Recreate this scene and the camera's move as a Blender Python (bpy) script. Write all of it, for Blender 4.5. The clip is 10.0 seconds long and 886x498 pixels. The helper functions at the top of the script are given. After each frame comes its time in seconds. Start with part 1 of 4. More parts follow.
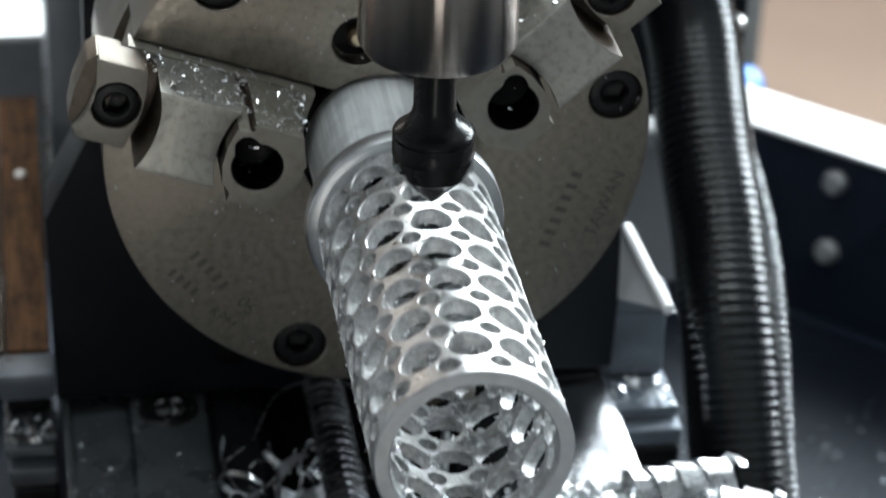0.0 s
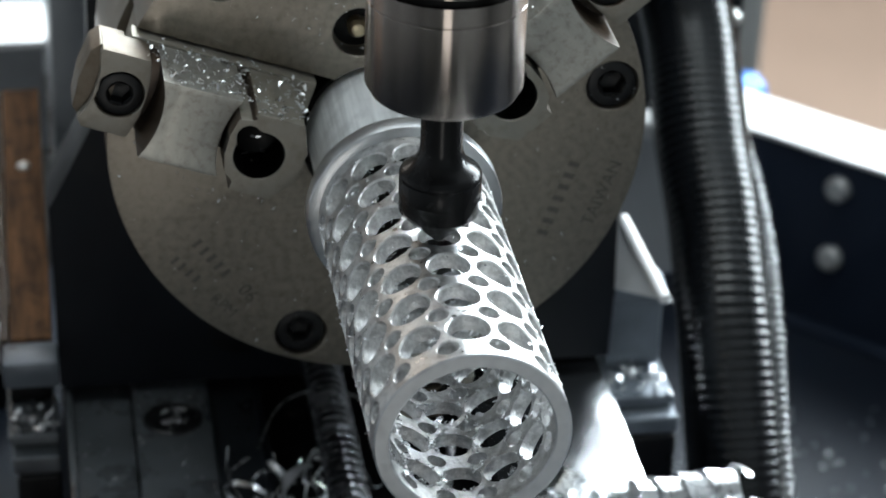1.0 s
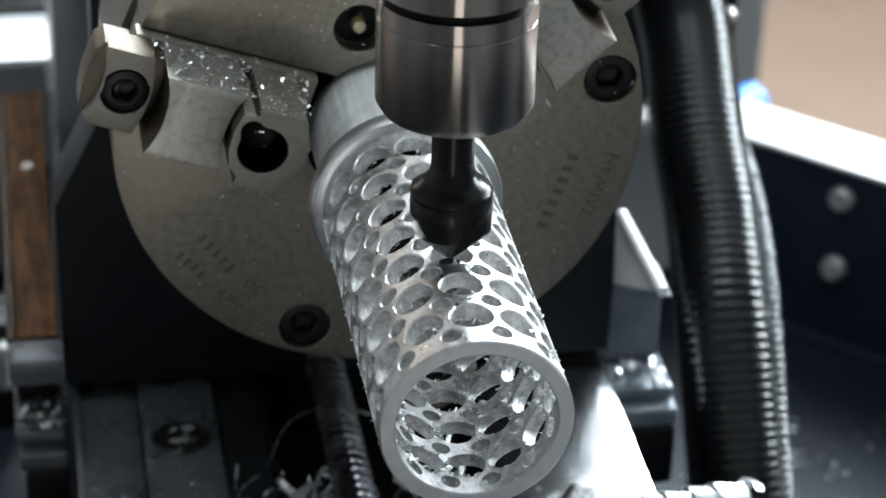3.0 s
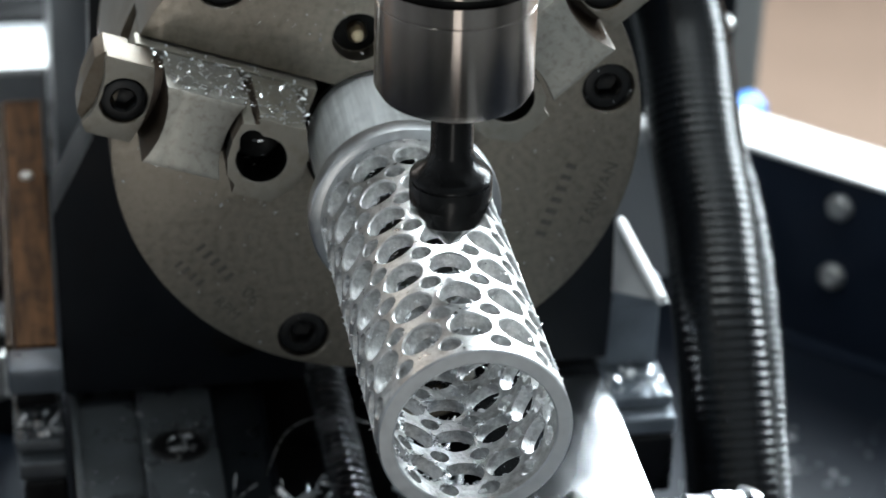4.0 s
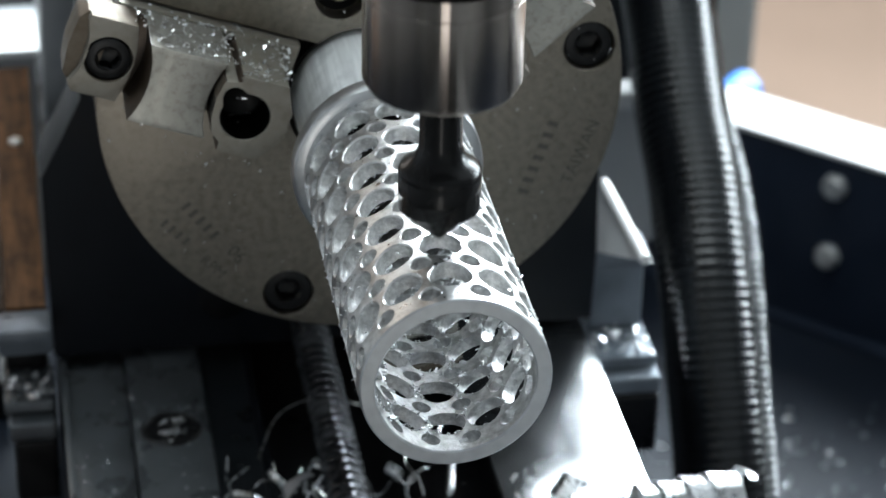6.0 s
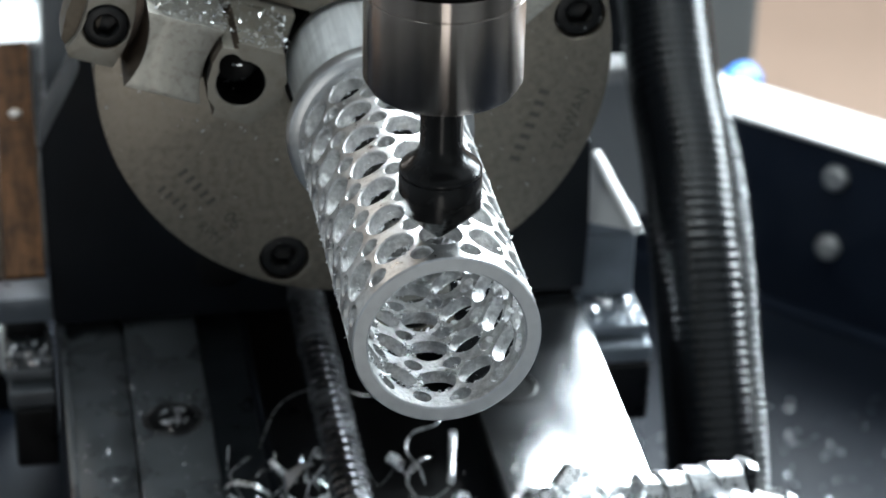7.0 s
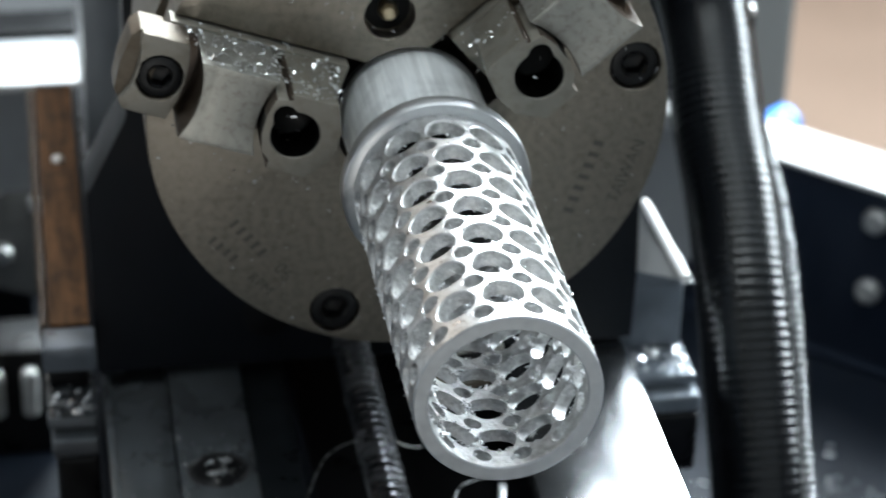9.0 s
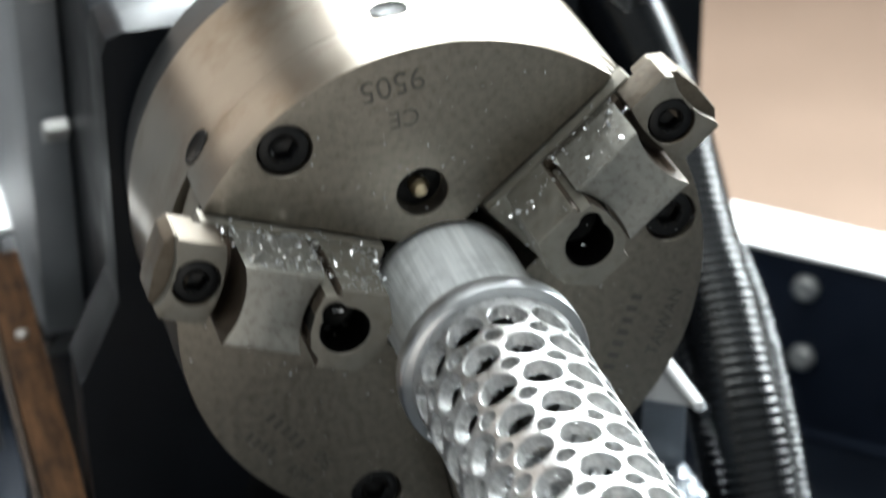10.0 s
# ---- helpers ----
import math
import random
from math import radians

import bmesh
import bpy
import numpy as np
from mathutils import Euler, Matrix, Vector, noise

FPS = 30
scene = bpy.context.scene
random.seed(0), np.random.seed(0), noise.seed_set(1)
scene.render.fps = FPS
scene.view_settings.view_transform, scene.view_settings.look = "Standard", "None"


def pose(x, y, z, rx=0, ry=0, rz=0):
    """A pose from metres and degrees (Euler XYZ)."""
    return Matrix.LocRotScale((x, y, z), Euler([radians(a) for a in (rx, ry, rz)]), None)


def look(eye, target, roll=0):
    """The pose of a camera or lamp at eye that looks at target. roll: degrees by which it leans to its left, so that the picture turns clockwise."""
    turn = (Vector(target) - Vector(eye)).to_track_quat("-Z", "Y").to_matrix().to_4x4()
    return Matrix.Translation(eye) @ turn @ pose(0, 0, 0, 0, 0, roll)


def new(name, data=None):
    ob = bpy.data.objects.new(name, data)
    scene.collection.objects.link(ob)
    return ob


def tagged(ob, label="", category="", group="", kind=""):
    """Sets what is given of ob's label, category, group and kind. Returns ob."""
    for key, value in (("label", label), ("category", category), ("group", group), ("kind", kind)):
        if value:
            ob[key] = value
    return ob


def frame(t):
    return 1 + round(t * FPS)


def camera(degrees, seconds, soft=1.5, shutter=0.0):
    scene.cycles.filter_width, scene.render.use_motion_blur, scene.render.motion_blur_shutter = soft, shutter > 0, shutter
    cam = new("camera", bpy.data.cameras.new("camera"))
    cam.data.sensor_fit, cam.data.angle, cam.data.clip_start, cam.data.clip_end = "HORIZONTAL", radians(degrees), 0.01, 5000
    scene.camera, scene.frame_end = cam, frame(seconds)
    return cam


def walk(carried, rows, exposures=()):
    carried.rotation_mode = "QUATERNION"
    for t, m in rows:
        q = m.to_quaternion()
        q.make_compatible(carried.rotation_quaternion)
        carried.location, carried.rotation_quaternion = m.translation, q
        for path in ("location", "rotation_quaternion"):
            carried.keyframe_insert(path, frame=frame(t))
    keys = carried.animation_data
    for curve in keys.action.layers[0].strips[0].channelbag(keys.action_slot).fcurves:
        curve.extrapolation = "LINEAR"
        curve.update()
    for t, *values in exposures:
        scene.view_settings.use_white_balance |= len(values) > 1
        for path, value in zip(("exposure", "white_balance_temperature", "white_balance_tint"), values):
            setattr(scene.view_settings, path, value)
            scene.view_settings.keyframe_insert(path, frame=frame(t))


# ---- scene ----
cam = camera(19.55, 10.0, soft=1.5, shutter=0.6)
cam.data.dof.use_dof = True
cam.data.dof.focus_distance = 0.69
cam.data.dof.aperture_fstop = 17.0
PATH = [
    (0, pose(-0.1013, -0.6777, 0.3613, 59.85, -1.84, -9.15)),
    (0.5, pose(-0.1032, -0.6722, 0.3605, 59.79, -1.89, -9.21)),
    (1, pose(-0.1034, -0.6744, 0.3630, 59.87, -1.90, -9.17)),
    (1.5, pose(-0.1041, -0.6745, 0.3642, 60.16, -1.68, -9.29)),
    (2, pose(-0.1050, -0.6741, 0.3649, 60.14, -1.65, -9.35)),
    (2.5, pose(-0.1070, -0.6711, 0.3641, 60.03, -1.50, -9.49)),
    (4, pose(-0.1072, -0.6715, 0.3648, 60.25, -1.49, -9.55)),
    (4.5, pose(-0.1061, -0.6722, 0.3636, 60.26, -1.38, -9.70)),
    (5, pose(-0.1054, -0.6698, 0.3643, 59.90, -1.33, -9.82)),
    (6.5, pose(-0.1044, -0.6680, 0.3606, 59.89, -1.25, -9.72)),
    (7, pose(-0.1045, -0.6687, 0.3607, 59.73, -1.27, -9.71)),
    (7.5, pose(-0.1070, -0.6609, 0.3624, 59.40, -1.69, -9.54)),
    (8, pose(-0.1072, -0.6631, 0.3606, 59.79, -1.34, -9.37)),
    (8.5, pose(-0.1074, -0.6616, 0.3601, 60.04, -1.31, -9.42)),
    (9, pose(-0.1149, -0.6558, 0.3628, 60.36, -1.29, -9.33)),
    (9.3, pose(-0.1285, -0.6528, 0.3673, 60.17, -1.29, -9.50)),
    (9.5, pose(-0.1426, -0.6311, 0.3735, 60.13, -1.60, -9.84)),
    (9.6, pose(-0.1485, -0.6202, 0.3779, 60.18, -1.57, -10.34)),
    (9.7, pose(-0.1560, -0.6115, 0.3802, 60.41, -1.47, -11.63)),
    (9.8, pose(-0.1638, -0.6006, 0.3833, 60.46, -0.72, -13.40)),
    (9.9, pose(-0.1733, -0.5941, 0.3886, 60.48, -0.13, -14.82)),
    (10, pose(-0.1847, -0.5861, 0.3926, 60.50, 0.78, -16.41)),
]
walk(cam, PATH, exposures=[(0, 0.13, 6500, 10), (4.0, 0.20, 6500, 10), (6.5, 0.31, 6450, 10), (8.5, 0.36, 6450, 10), (9.4, 0.40, 6550, 10), (10, 0.42, 6800, 11)])

# travel of the rotary axis along the bed, and of the spindle up and down
TRAVEL = [(0, -0.003), (0.03, 0.0), (0.17, 0.0107), (2.0, 0.0107), (2.2, 0.0256), (4.07, 0.0256),
          (4.28, 0.0405), (6.1, 0.0405), (6.3, 0.0557), (10, 0.0557)]
PLUNGE = [(0, 0.0756), (0.2, 0.0756), (0.3, 0.0712), (0.5, 0.0707), (1.0, 0.0671), (1.5, 0.0668), (1.8, 0.0680),
          (2.0, 0.0750), (2.2, 0.0745), (2.5, 0.0699), (3.0, 0.0675), (3.8, 0.0672), (4.0, 0.0743), (4.3, 0.0742),
          (4.5, 0.0702), (5.0, 0.0678), (5.9, 0.0665), (6.1, 0.0740), (6.3, 0.0740), (6.5, 0.0700), (7.0, 0.0671),
          (7.5, 0.0640), (7.85, 0.0650), (8.0, 0.0701), (8.15, 0.0740), (8.3, 0.0900), (8.4, 0.1100), (8.55, 0.1450),
          (8.8, 0.2000), (10, 0.2000)]

# ---- light ----
world = bpy.data.worlds.new("World")
scene.world = world
world.use_nodes = True
world.node_tree.nodes["Background"].inputs[0].default_value = (0.75, 0.85, 1.0, 1)
world.node_tree.nodes["Background"].inputs[1].default_value = 0.02


def area(name, eye, target, sx, sy, watts, colour):
    d = bpy.data.lights.new(name, "AREA")
    d.shape, d.size, d.size_y, d.energy, d.color = "RECTANGLE", sx, sy, watts, colour
    ob = new(name, d)
    ob.matrix_basis = look(eye, target)
    return ob


# a bright window high up behind the machine, and unseen lamps added as fill
area("window_light", (0.60, 1.80, 0.98), (0.05, 0, -0.05), 1.3, 1.15, 138, (0.82, 0.935, 1.0))
area("side_window_light", (2.1, 1.5, 0.75), (0.1, 0, 0), 1.0, 0.8, 70, (0.84, 0.95, 1.0))
# no window known here: a narrow lamp added for warm highlights
area("rear_left_fill_light", (-0.95, 1.80, 0.60), (0, 0, 0), 0.22, 0.9, 2.0, (1.0, 0.95, 0.88))
# no doorway known: added to brighten chuck face, left jaw and holder
area("front_fill_light", (-0.22, -1.70, -0.50), (0.0, 0, 0), 0.32, 0.8, 2.2, (1.0, 0.97, 0.92))
area("tall_window_light", (2.30, 0.70, 0.50), (0.12, 0.05, -0.08), 0.36, 0.95, 55, (0.82, 0.94, 1.0))
# unseen lamp, added to fill from above
area("overhead_fill_light", (0.0, 0.0, 1.85), (0, 0, 0), 1.2, 0.40, 12, (0.88, 0.98, 1.0))
# unseen lamp, added to brighten the beige background
area("background_fill_light", (0.4, 2.0, 1.85), (0.4, 2.2, 0.0), 1.6, 0.2, 11, (1.0, 0.98, 0.95))


# ---- materials ----
def mat(name, colour, rough=0.5, metal=0.0, var=0.25, scale=200.0, bump=0.0, bump_scale=900.0, rvar=0.1,
        stain=None, stain_scale=30.0, stain_amount=0.5, stretch=(1, 1, 1), coat=0.0, isl=0.0, spec=0.5):
    m = bpy.data.materials.new(name)
    m.use_nodes = True
    nt = m.node_tree
    b = nt.nodes["Principled BSDF"]
    L = nt.links.new
    tc = nt.nodes.new("ShaderNodeTexCoord")
    mp = nt.nodes.new("ShaderNodeMapping")
    mp.inputs["Scale"].default_value = stretch
    L(tc.outputs["Object"], mp.inputs[0])
    n = nt.nodes.new("ShaderNodeTexNoise")
    n.inputs["Scale"].default_value, n.inputs["Detail"].default_value = scale, 6
    L(mp.outputs[0], n.inputs["Vector"])
    r = nt.nodes.new("ShaderNodeMapRange")
    r.inputs["From Min"].default_value, r.inputs["From Max"].default_value = 0.3, 0.7
    r.inputs["To Min"].default_value, r.inputs["To Max"].default_value = 1 - var, 1 + var
    L(n.outputs[0], r.inputs["Value"])
    mul = nt.nodes.new("ShaderNodeVectorMath")
    mul.operation = "SCALE"
    mul.inputs[0].default_value = colour
    L(r.outputs[0], mul.inputs["Scale"])
    out = mul.outputs[0]
    if isl:
        g = nt.nodes.new("ShaderNodeNewGeometry")
        r3 = nt.nodes.new("ShaderNodeMapRange")
        r3.inputs["To Min"].default_value, r3.inputs["To Max"].default_value = 1 - isl, 1 + isl
        L(g.outputs["Random Per Island"], r3.inputs["Value"])
        mu2 = nt.nodes.new("ShaderNodeVectorMath")
        mu2.operation = "SCALE"
        L(out, mu2.inputs[0])
        L(r3.outputs[0], mu2.inputs["Scale"])
        out = mu2.outputs[0]
    if stain:
        n2 = nt.nodes.new("ShaderNodeTexNoise")
        n2.inputs["Scale"].default_value, n2.inputs["Detail"].default_value = stain_scale, 8
        n2.inputs["Roughness"].default_value = 0.65
        L(tc.outputs["Object"], n2.inputs["Vector"])
        r2 = nt.nodes.new("ShaderNodeMapRange")
        r2.inputs["From Min"].default_value, r2.inputs["From Max"].default_value = 0.48, 0.68
        r2.inputs["To Max"].default_value = stain_amount
        L(n2.outputs[0], r2.inputs["Value"])
        mix = nt.nodes.new("ShaderNodeMix")
        mix.data_type = "RGBA"
        L(r2.outputs[0], mix.inputs["Factor"])
        L(out, mix.inputs["A"])
        mix.inputs["B"].default_value = (*stain, 1)
        out = mix.outputs["Result"]
    L(out, b.inputs["Base Color"])
    rr = nt.nodes.new("ShaderNodeMapRange")
    rr.inputs["From Min"].default_value, rr.inputs["From Max"].default_value = 0.3, 0.7
    rr.inputs["To Min"].default_value, rr.inputs["To Max"].default_value = max(0.02, rough - rvar), min(1, rough + rvar)
    L(n.outputs[0], rr.inputs["Value"])
    L(rr.outputs[0], b.inputs["Roughness"])
    b.inputs["Metallic"].default_value = metal
    b.inputs["Coat Weight"].default_value = coat
    b.inputs["Specular IOR Level"].default_value = spec
    if bump:
        nb = nt.nodes.new("ShaderNodeTexNoise")
        nb.inputs["Scale"].default_value, nb.inputs["Detail"].default_value = bump_scale, 4
        L(mp.outputs[0], nb.inputs["Vector"])
        bp = nt.nodes.new("ShaderNodeBump")
        bp.inputs["Strength"].default_value, bp.inputs["Distance"].default_value = bump, 0.0005
        L(nb.outputs[0], bp.inputs["Height"])
        L(bp.outputs[0], b.inputs["Normal"])
    return m


def turned(m, axis, amount):
    """Fine turning marks round an axis: reflections are drawn out along it."""
    nt = m.node_tree
    tan = nt.nodes.new("ShaderNodeTangent")
    tan.direction_type, tan.axis = "RADIAL", axis
    b = nt.nodes["Principled BSDF"]
    nt.links.new(tan.outputs[0], b.inputs["Tangent"])
    b.inputs["Anisotropic"].default_value = amount
    b.inputs["Anisotropic Rotation"].default_value = 0.25
    return m


M_RIM = turned(mat("turned_rim_steel", (0.37, 0.335, 0.285), 0.34, 1.0, 0.10, 40, 0.03, 700, rvar=0.05, stain=(0.20, 0.135, 0.075), stain_scale=35, stain_amount=0.5), "Y", 0.75)
M_CHUCK = mat("ground_steel", (0.252, 0.226, 0.188), 0.38, 0.85, 0.12, 400, 0.05, 1500, stain=(0.10, 0.075, 0.05), stain_scale=380, stain_amount=0.38)
M_JAW = mat("jaw_steel", (0.30, 0.280, 0.242), 0.55, 0.85, 0.12, 300, 0.08, 1200, stain=(0.16, 0.125, 0.085), stain_scale=170, stain_amount=0.38)
M_BOLT = mat("black_oxide", (0.006, 0.006, 0.0065), 0.38, 0.0, 0.3, 300, 0.1, spec=0.3)
# near-black: the shade inside holes and slits is put into the colour
M_DARK = mat("shaded_recess", (0.004, 0.0037, 0.0035), 0.45, 0.0, 0.3, 300, spec=0.15)
M_ALU = mat("machined_aluminium", (0.64, 0.64, 0.635), 0.37, 1.0, 0.14, 420, 0.36, 700, rvar=0.12, stain=(0.34, 0.33, 0.32), stain_scale=260, stain_amount=0.65)
M_ALU_RAW = mat("sawn_aluminium", (0.90, 0.915, 0.92), 0.42, 0.25, 0.18, 90, 0.35, 300, stretch=(6, 0.25, 6), rvar=0.12, stain=(0.45, 0.46, 0.46), stain_scale=60, stain_amount=0.5)
M_ALU_FACE = mat("turned_aluminium", (0.60, 0.615, 0.63), 0.40, 1.0, 0.05, 400, 0.05, 900)
M_BORE = mat("bored_aluminium", (0.58, 0.58, 0.575), 0.42, 1.0, 0.26, 500, 0.7, 700, rvar=0.14, stain=(0.26, 0.25, 0.24), stain_scale=240, stain_amount=0.6)
M_DRILLED = mat("drilled_aluminium", (0.70, 0.70, 0.695), 0.54, 1.0, 0.24, 300, 0.6, 420, rvar=0.14, stain=(0.36, 0.35, 0.34), stain_scale=300, stain_amount=0.7, stretch=(2.5, 0.4, 2.5))
M_COLLAR = turned(mat("bright_turned_aluminium", (0.72, 0.73, 0.74), 0.32, 1.0, 0.05, 400, 0.0, 900, rvar=0.04), "Y", 0.6)
M_BRACKET = mat("dull_grey_steel", (0.17, 0.168, 0.16), 0.55, 0.3, 0.25, 60, 0.15, 500, stain=(0.09, 0.088, 0.085), stain_scale=40, stain_amount=0.5)
M_CHIP = mat("aluminium_chip", (0.82, 0.83, 0.84), 0.30, 1.0, 0.1, 500, isl=0.1)
# upright streaks in the colour imitate reflected bands of the room
M_HOLDER = turned(mat("polished_steel", (0.31, 0.276, 0.252), 0.20, 1.0, 0.34, 110, 0.02, 900, rvar=0.03, stretch=(1, 1, 0.02)), "Z", 0.95)
M_TOOL = mat("coated_carbide", (0.008, 0.0078, 0.008), 0.24, 0.0, 0.15, 300, rvar=0.05, spec=0.17)
M_PANEL = mat("navy_panel_paint", (0.0115, 0.0175, 0.032), 0.5, 0.0, 0.25, 40, 0.15, 500, stain=(0.014, 0.017, 0.024), stain_scale=20, stain_amount=0.4, spec=0.3)
M_NAVY = mat("navy_paint", (0.0040, 0.0054, 0.0082), 0.5, 0.0, 0.25, 40, 0.15, 500, stain=(0.008, 0.009, 0.011), stain_scale=20, stain_amount=0.4, spec=0.2)
M_GREY = mat("grey_enamel", (0.33, 0.345, 0.36), 0.45, 0.0, 0.08, 30, 0.08, 500, stain=(0.22, 0.23, 0.24), stain_scale=14, stain_amount=0.5)
M_RUST = mat("rusty_strip", (0.125, 0.062, 0.030), 0.7, 0.0, 0.75, 220, 0.4, 600, stain=(0.030, 0.020, 0.015), stain_scale=70, stain_amount=0.85, stretch=(1, 0.12, 1), spec=0.2)
M_TRAY = mat("navy_tray_paint", (0.0060, 0.0092, 0.016), 0.55, 0.0, 0.3, 12, 0.2, 300, spec=0.20)
M_RAIL = mat("rail_steel", (0.155, 0.170, 0.182), 0.30, 0.62, 0.15, 60, 0.06, 500, stain=(0.08, 0.08, 0.09), stain_scale=25, stain_amount=0.5)
M_INNER = mat("oily_dark_strip", (0.050, 0.058, 0.066), 0.35, 0.5, 0.25, 60, 0.08, 500)
M_PLATE = mat("bright_plate_steel", (0.80, 0.82, 0.84), 0.17, 1.0, 0.05, 60, 0.02, 500, rvar=0.03, stain=(0.55, 0.56, 0.57), stain_scale=45, stain_amount=0.3)
M_SCREW = mat("screw_steel", (0.24, 0.24, 0.25), 0.24, 1.0, 0.15, 80)
M_LIP = mat("worn_brown_steel", (0.15, 0.125, 0.097), 0.52, 0.8, 0.25, 300, 0.15, 900, stain=(0.09, 0.065, 0.045), stain_scale=200, stain_amount=0.6)
M_BLACK = mat("black_plastic", (0.004, 0.004, 0.0045), 0.35, 0.0, 0.3, 60, 0.1, spec=0.25)
M_HOSE = mat("black_conduit", (0.0035, 0.004, 0.005), 0.22, 0.0, 0.15, 20, 0.05, 700, rvar=0.03, spec=0.42)
M_WALL = mat("beige_wall", (0.36, 0.255, 0.185), 0.8, 0.0, 0.06, 3, 0.1, 60)
M_FLOOR = mat("workshop_floor", (0.215, 0.150, 0.112), 0.7, 0.0, 0.08, 4, 0.1, 60)
M_FLOOR_DARK = mat("dark_workshop_floor", (0.150, 0.147, 0.138), 0.7, 0.0, 0.1, 4, 0.1, 60)
M_SOUTH = mat("dull_plaster", (0.23, 0.235, 0.235), 0.8, 0.0, 0.05, 3)
M_DARK_WALL = mat("dark_grey_wall", (0.12, 0.12, 0.125), 0.8, 0.0, 0.08, 3)
M_PLASTER = mat("grey_plaster", (0.34, 0.34, 0.35), 0.8, 0.0, 0.05, 3)
M_CEIL = mat("white_ceiling", (0.45, 0.46, 0.47), 0.8, 0.0, 0.05, 3)
M_WHITE = mat("white_sheet_metal", (0.82, 0.82, 0.82), 0.4, 0.0, 0.05, 20)
M_BLUE = mat("blue_plastic", (0.02, 0.22, 0.75), 0.4, 0.0, 0.05, 20)
M_ZINC = mat("zinc_screw", (0.75, 0.75, 0.73), 0.35, 0.8, 0.1, 200)
M_PALE = mat("pale_grey_enamel", (0.55, 0.56, 0.57), 0.5, 0.0, 0.05, 10)
M_IRON = mat("dark_iron", (0.06, 0.06, 0.06), 0.5, 0.5, 0.3, 80, 0.2)
# dark brown; in the jaw grooves it also carries their shade
M_DARK_STEEL = mat("dark_brown_steel", (0.060, 0.043, 0.030), 0.38, 0.5, 0.35, 150, 0.2, stain=(0.02, 0.012, 0.008), stain_scale=120, stain_amount=0.8)
M_STEP = mat("ground_step_steel", (0.42, 0.41, 0.37), 0.44, 0.85, 0.12, 300, 0.08, 1200, stain=(0.14, 0.11, 0.08), stain_scale=420, stain_amount=0.42, stretch=(1, 1, 0.3))
M_CAP = mat("blue_grey_coating", (0.15, 0.17, 0.195), 0.35, 0.4, 0.2, 60, 0.1, 500)
M_HOSE2 = mat("grey_spiral_hose", (0.20, 0.205, 0.21), 0.25, 0.6, 0.2, 80)
M_BRASS = mat("brass_pin", (0.55, 0.45, 0.30), 0.35, 1.0, 0.1, 200)


# ---- builders ----
def part(name, bm, material, parent=None, label="", smooth=True, at=None):
    me = bpy.data.meshes.new(name)
    bmesh.ops.recalc_face_normals(bm, faces=bm.faces)
    bm.to_mesh(me)
    bm.free()
    me.materials.append(material)
    for p in me.polygons:
        p.use_smooth = smooth
    if smooth:
        me.set_sharp_from_angle(angle=radians(32))
    ob = new(name, me)
    if parent:
        ob.parent = parent
    if at:
        ob.matrix_basis = at
    if label:
        tagged(ob, label)
    return ob


def thing(name, label, category, m=None, group="", kind=""):
    ob = new(name)
    ob.empty_display_size = 0.01
    if m:
        ob.matrix_basis = m
    return tagged(ob, label, category, group, kind)


def lathe(profile, seg=64, axis="z", bm=None, closed=True, m=None):
    """A solid of revolution from (radius, height) pairs; axis y points the height along -y."""
    bm = bm or bmesh.new()
    rings = []
    for r, h in profile:
        ring = []
        for i in range(seg):
            a = 2 * math.pi * i / seg
            v = Vector((r * math.cos(a), r * math.sin(a), h)) if axis == "z" else Vector((r * math.cos(a), -h, r * math.sin(a)))
            ring.append(bm.verts.new(m @ v if m else v))
        rings.append(ring)
    for a, b in zip(rings, rings[1:]):
        for i in range(seg):
            bm.faces.new((a[i], a[(i + 1) % seg], b[(i + 1) % seg], b[i]))
    if closed:
        bm.faces.new(rings[0])
        bm.faces.new(rings[-1])
    return bm


def box(x0, x1, y0, y1, z0, z1, bevel=0.001, bm=None, seg=2, m=None):
    b = bmesh.new()
    bmesh.ops.create_cube(b, size=1, matrix=Matrix.Translation(((x0 + x1) / 2, (y0 + y1) / 2, (z0 + z1) / 2)) @ Matrix.Diagonal((x1 - x0, y1 - y0, z1 - z0, 1)))
    if bevel:
        bmesh.ops.bevel(b, geom=b.edges[:], offset=bevel, segments=seg, affect="EDGES", profile=0.7)
    if m:
        bmesh.ops.transform(b, matrix=m, verts=b.verts)
    if bm is None:
        return b
    me = bpy.data.meshes.new("join")
    b.to_mesh(me)
    b.free()
    bm.from_mesh(me)
    bpy.data.meshes.remove(me)
    return bm


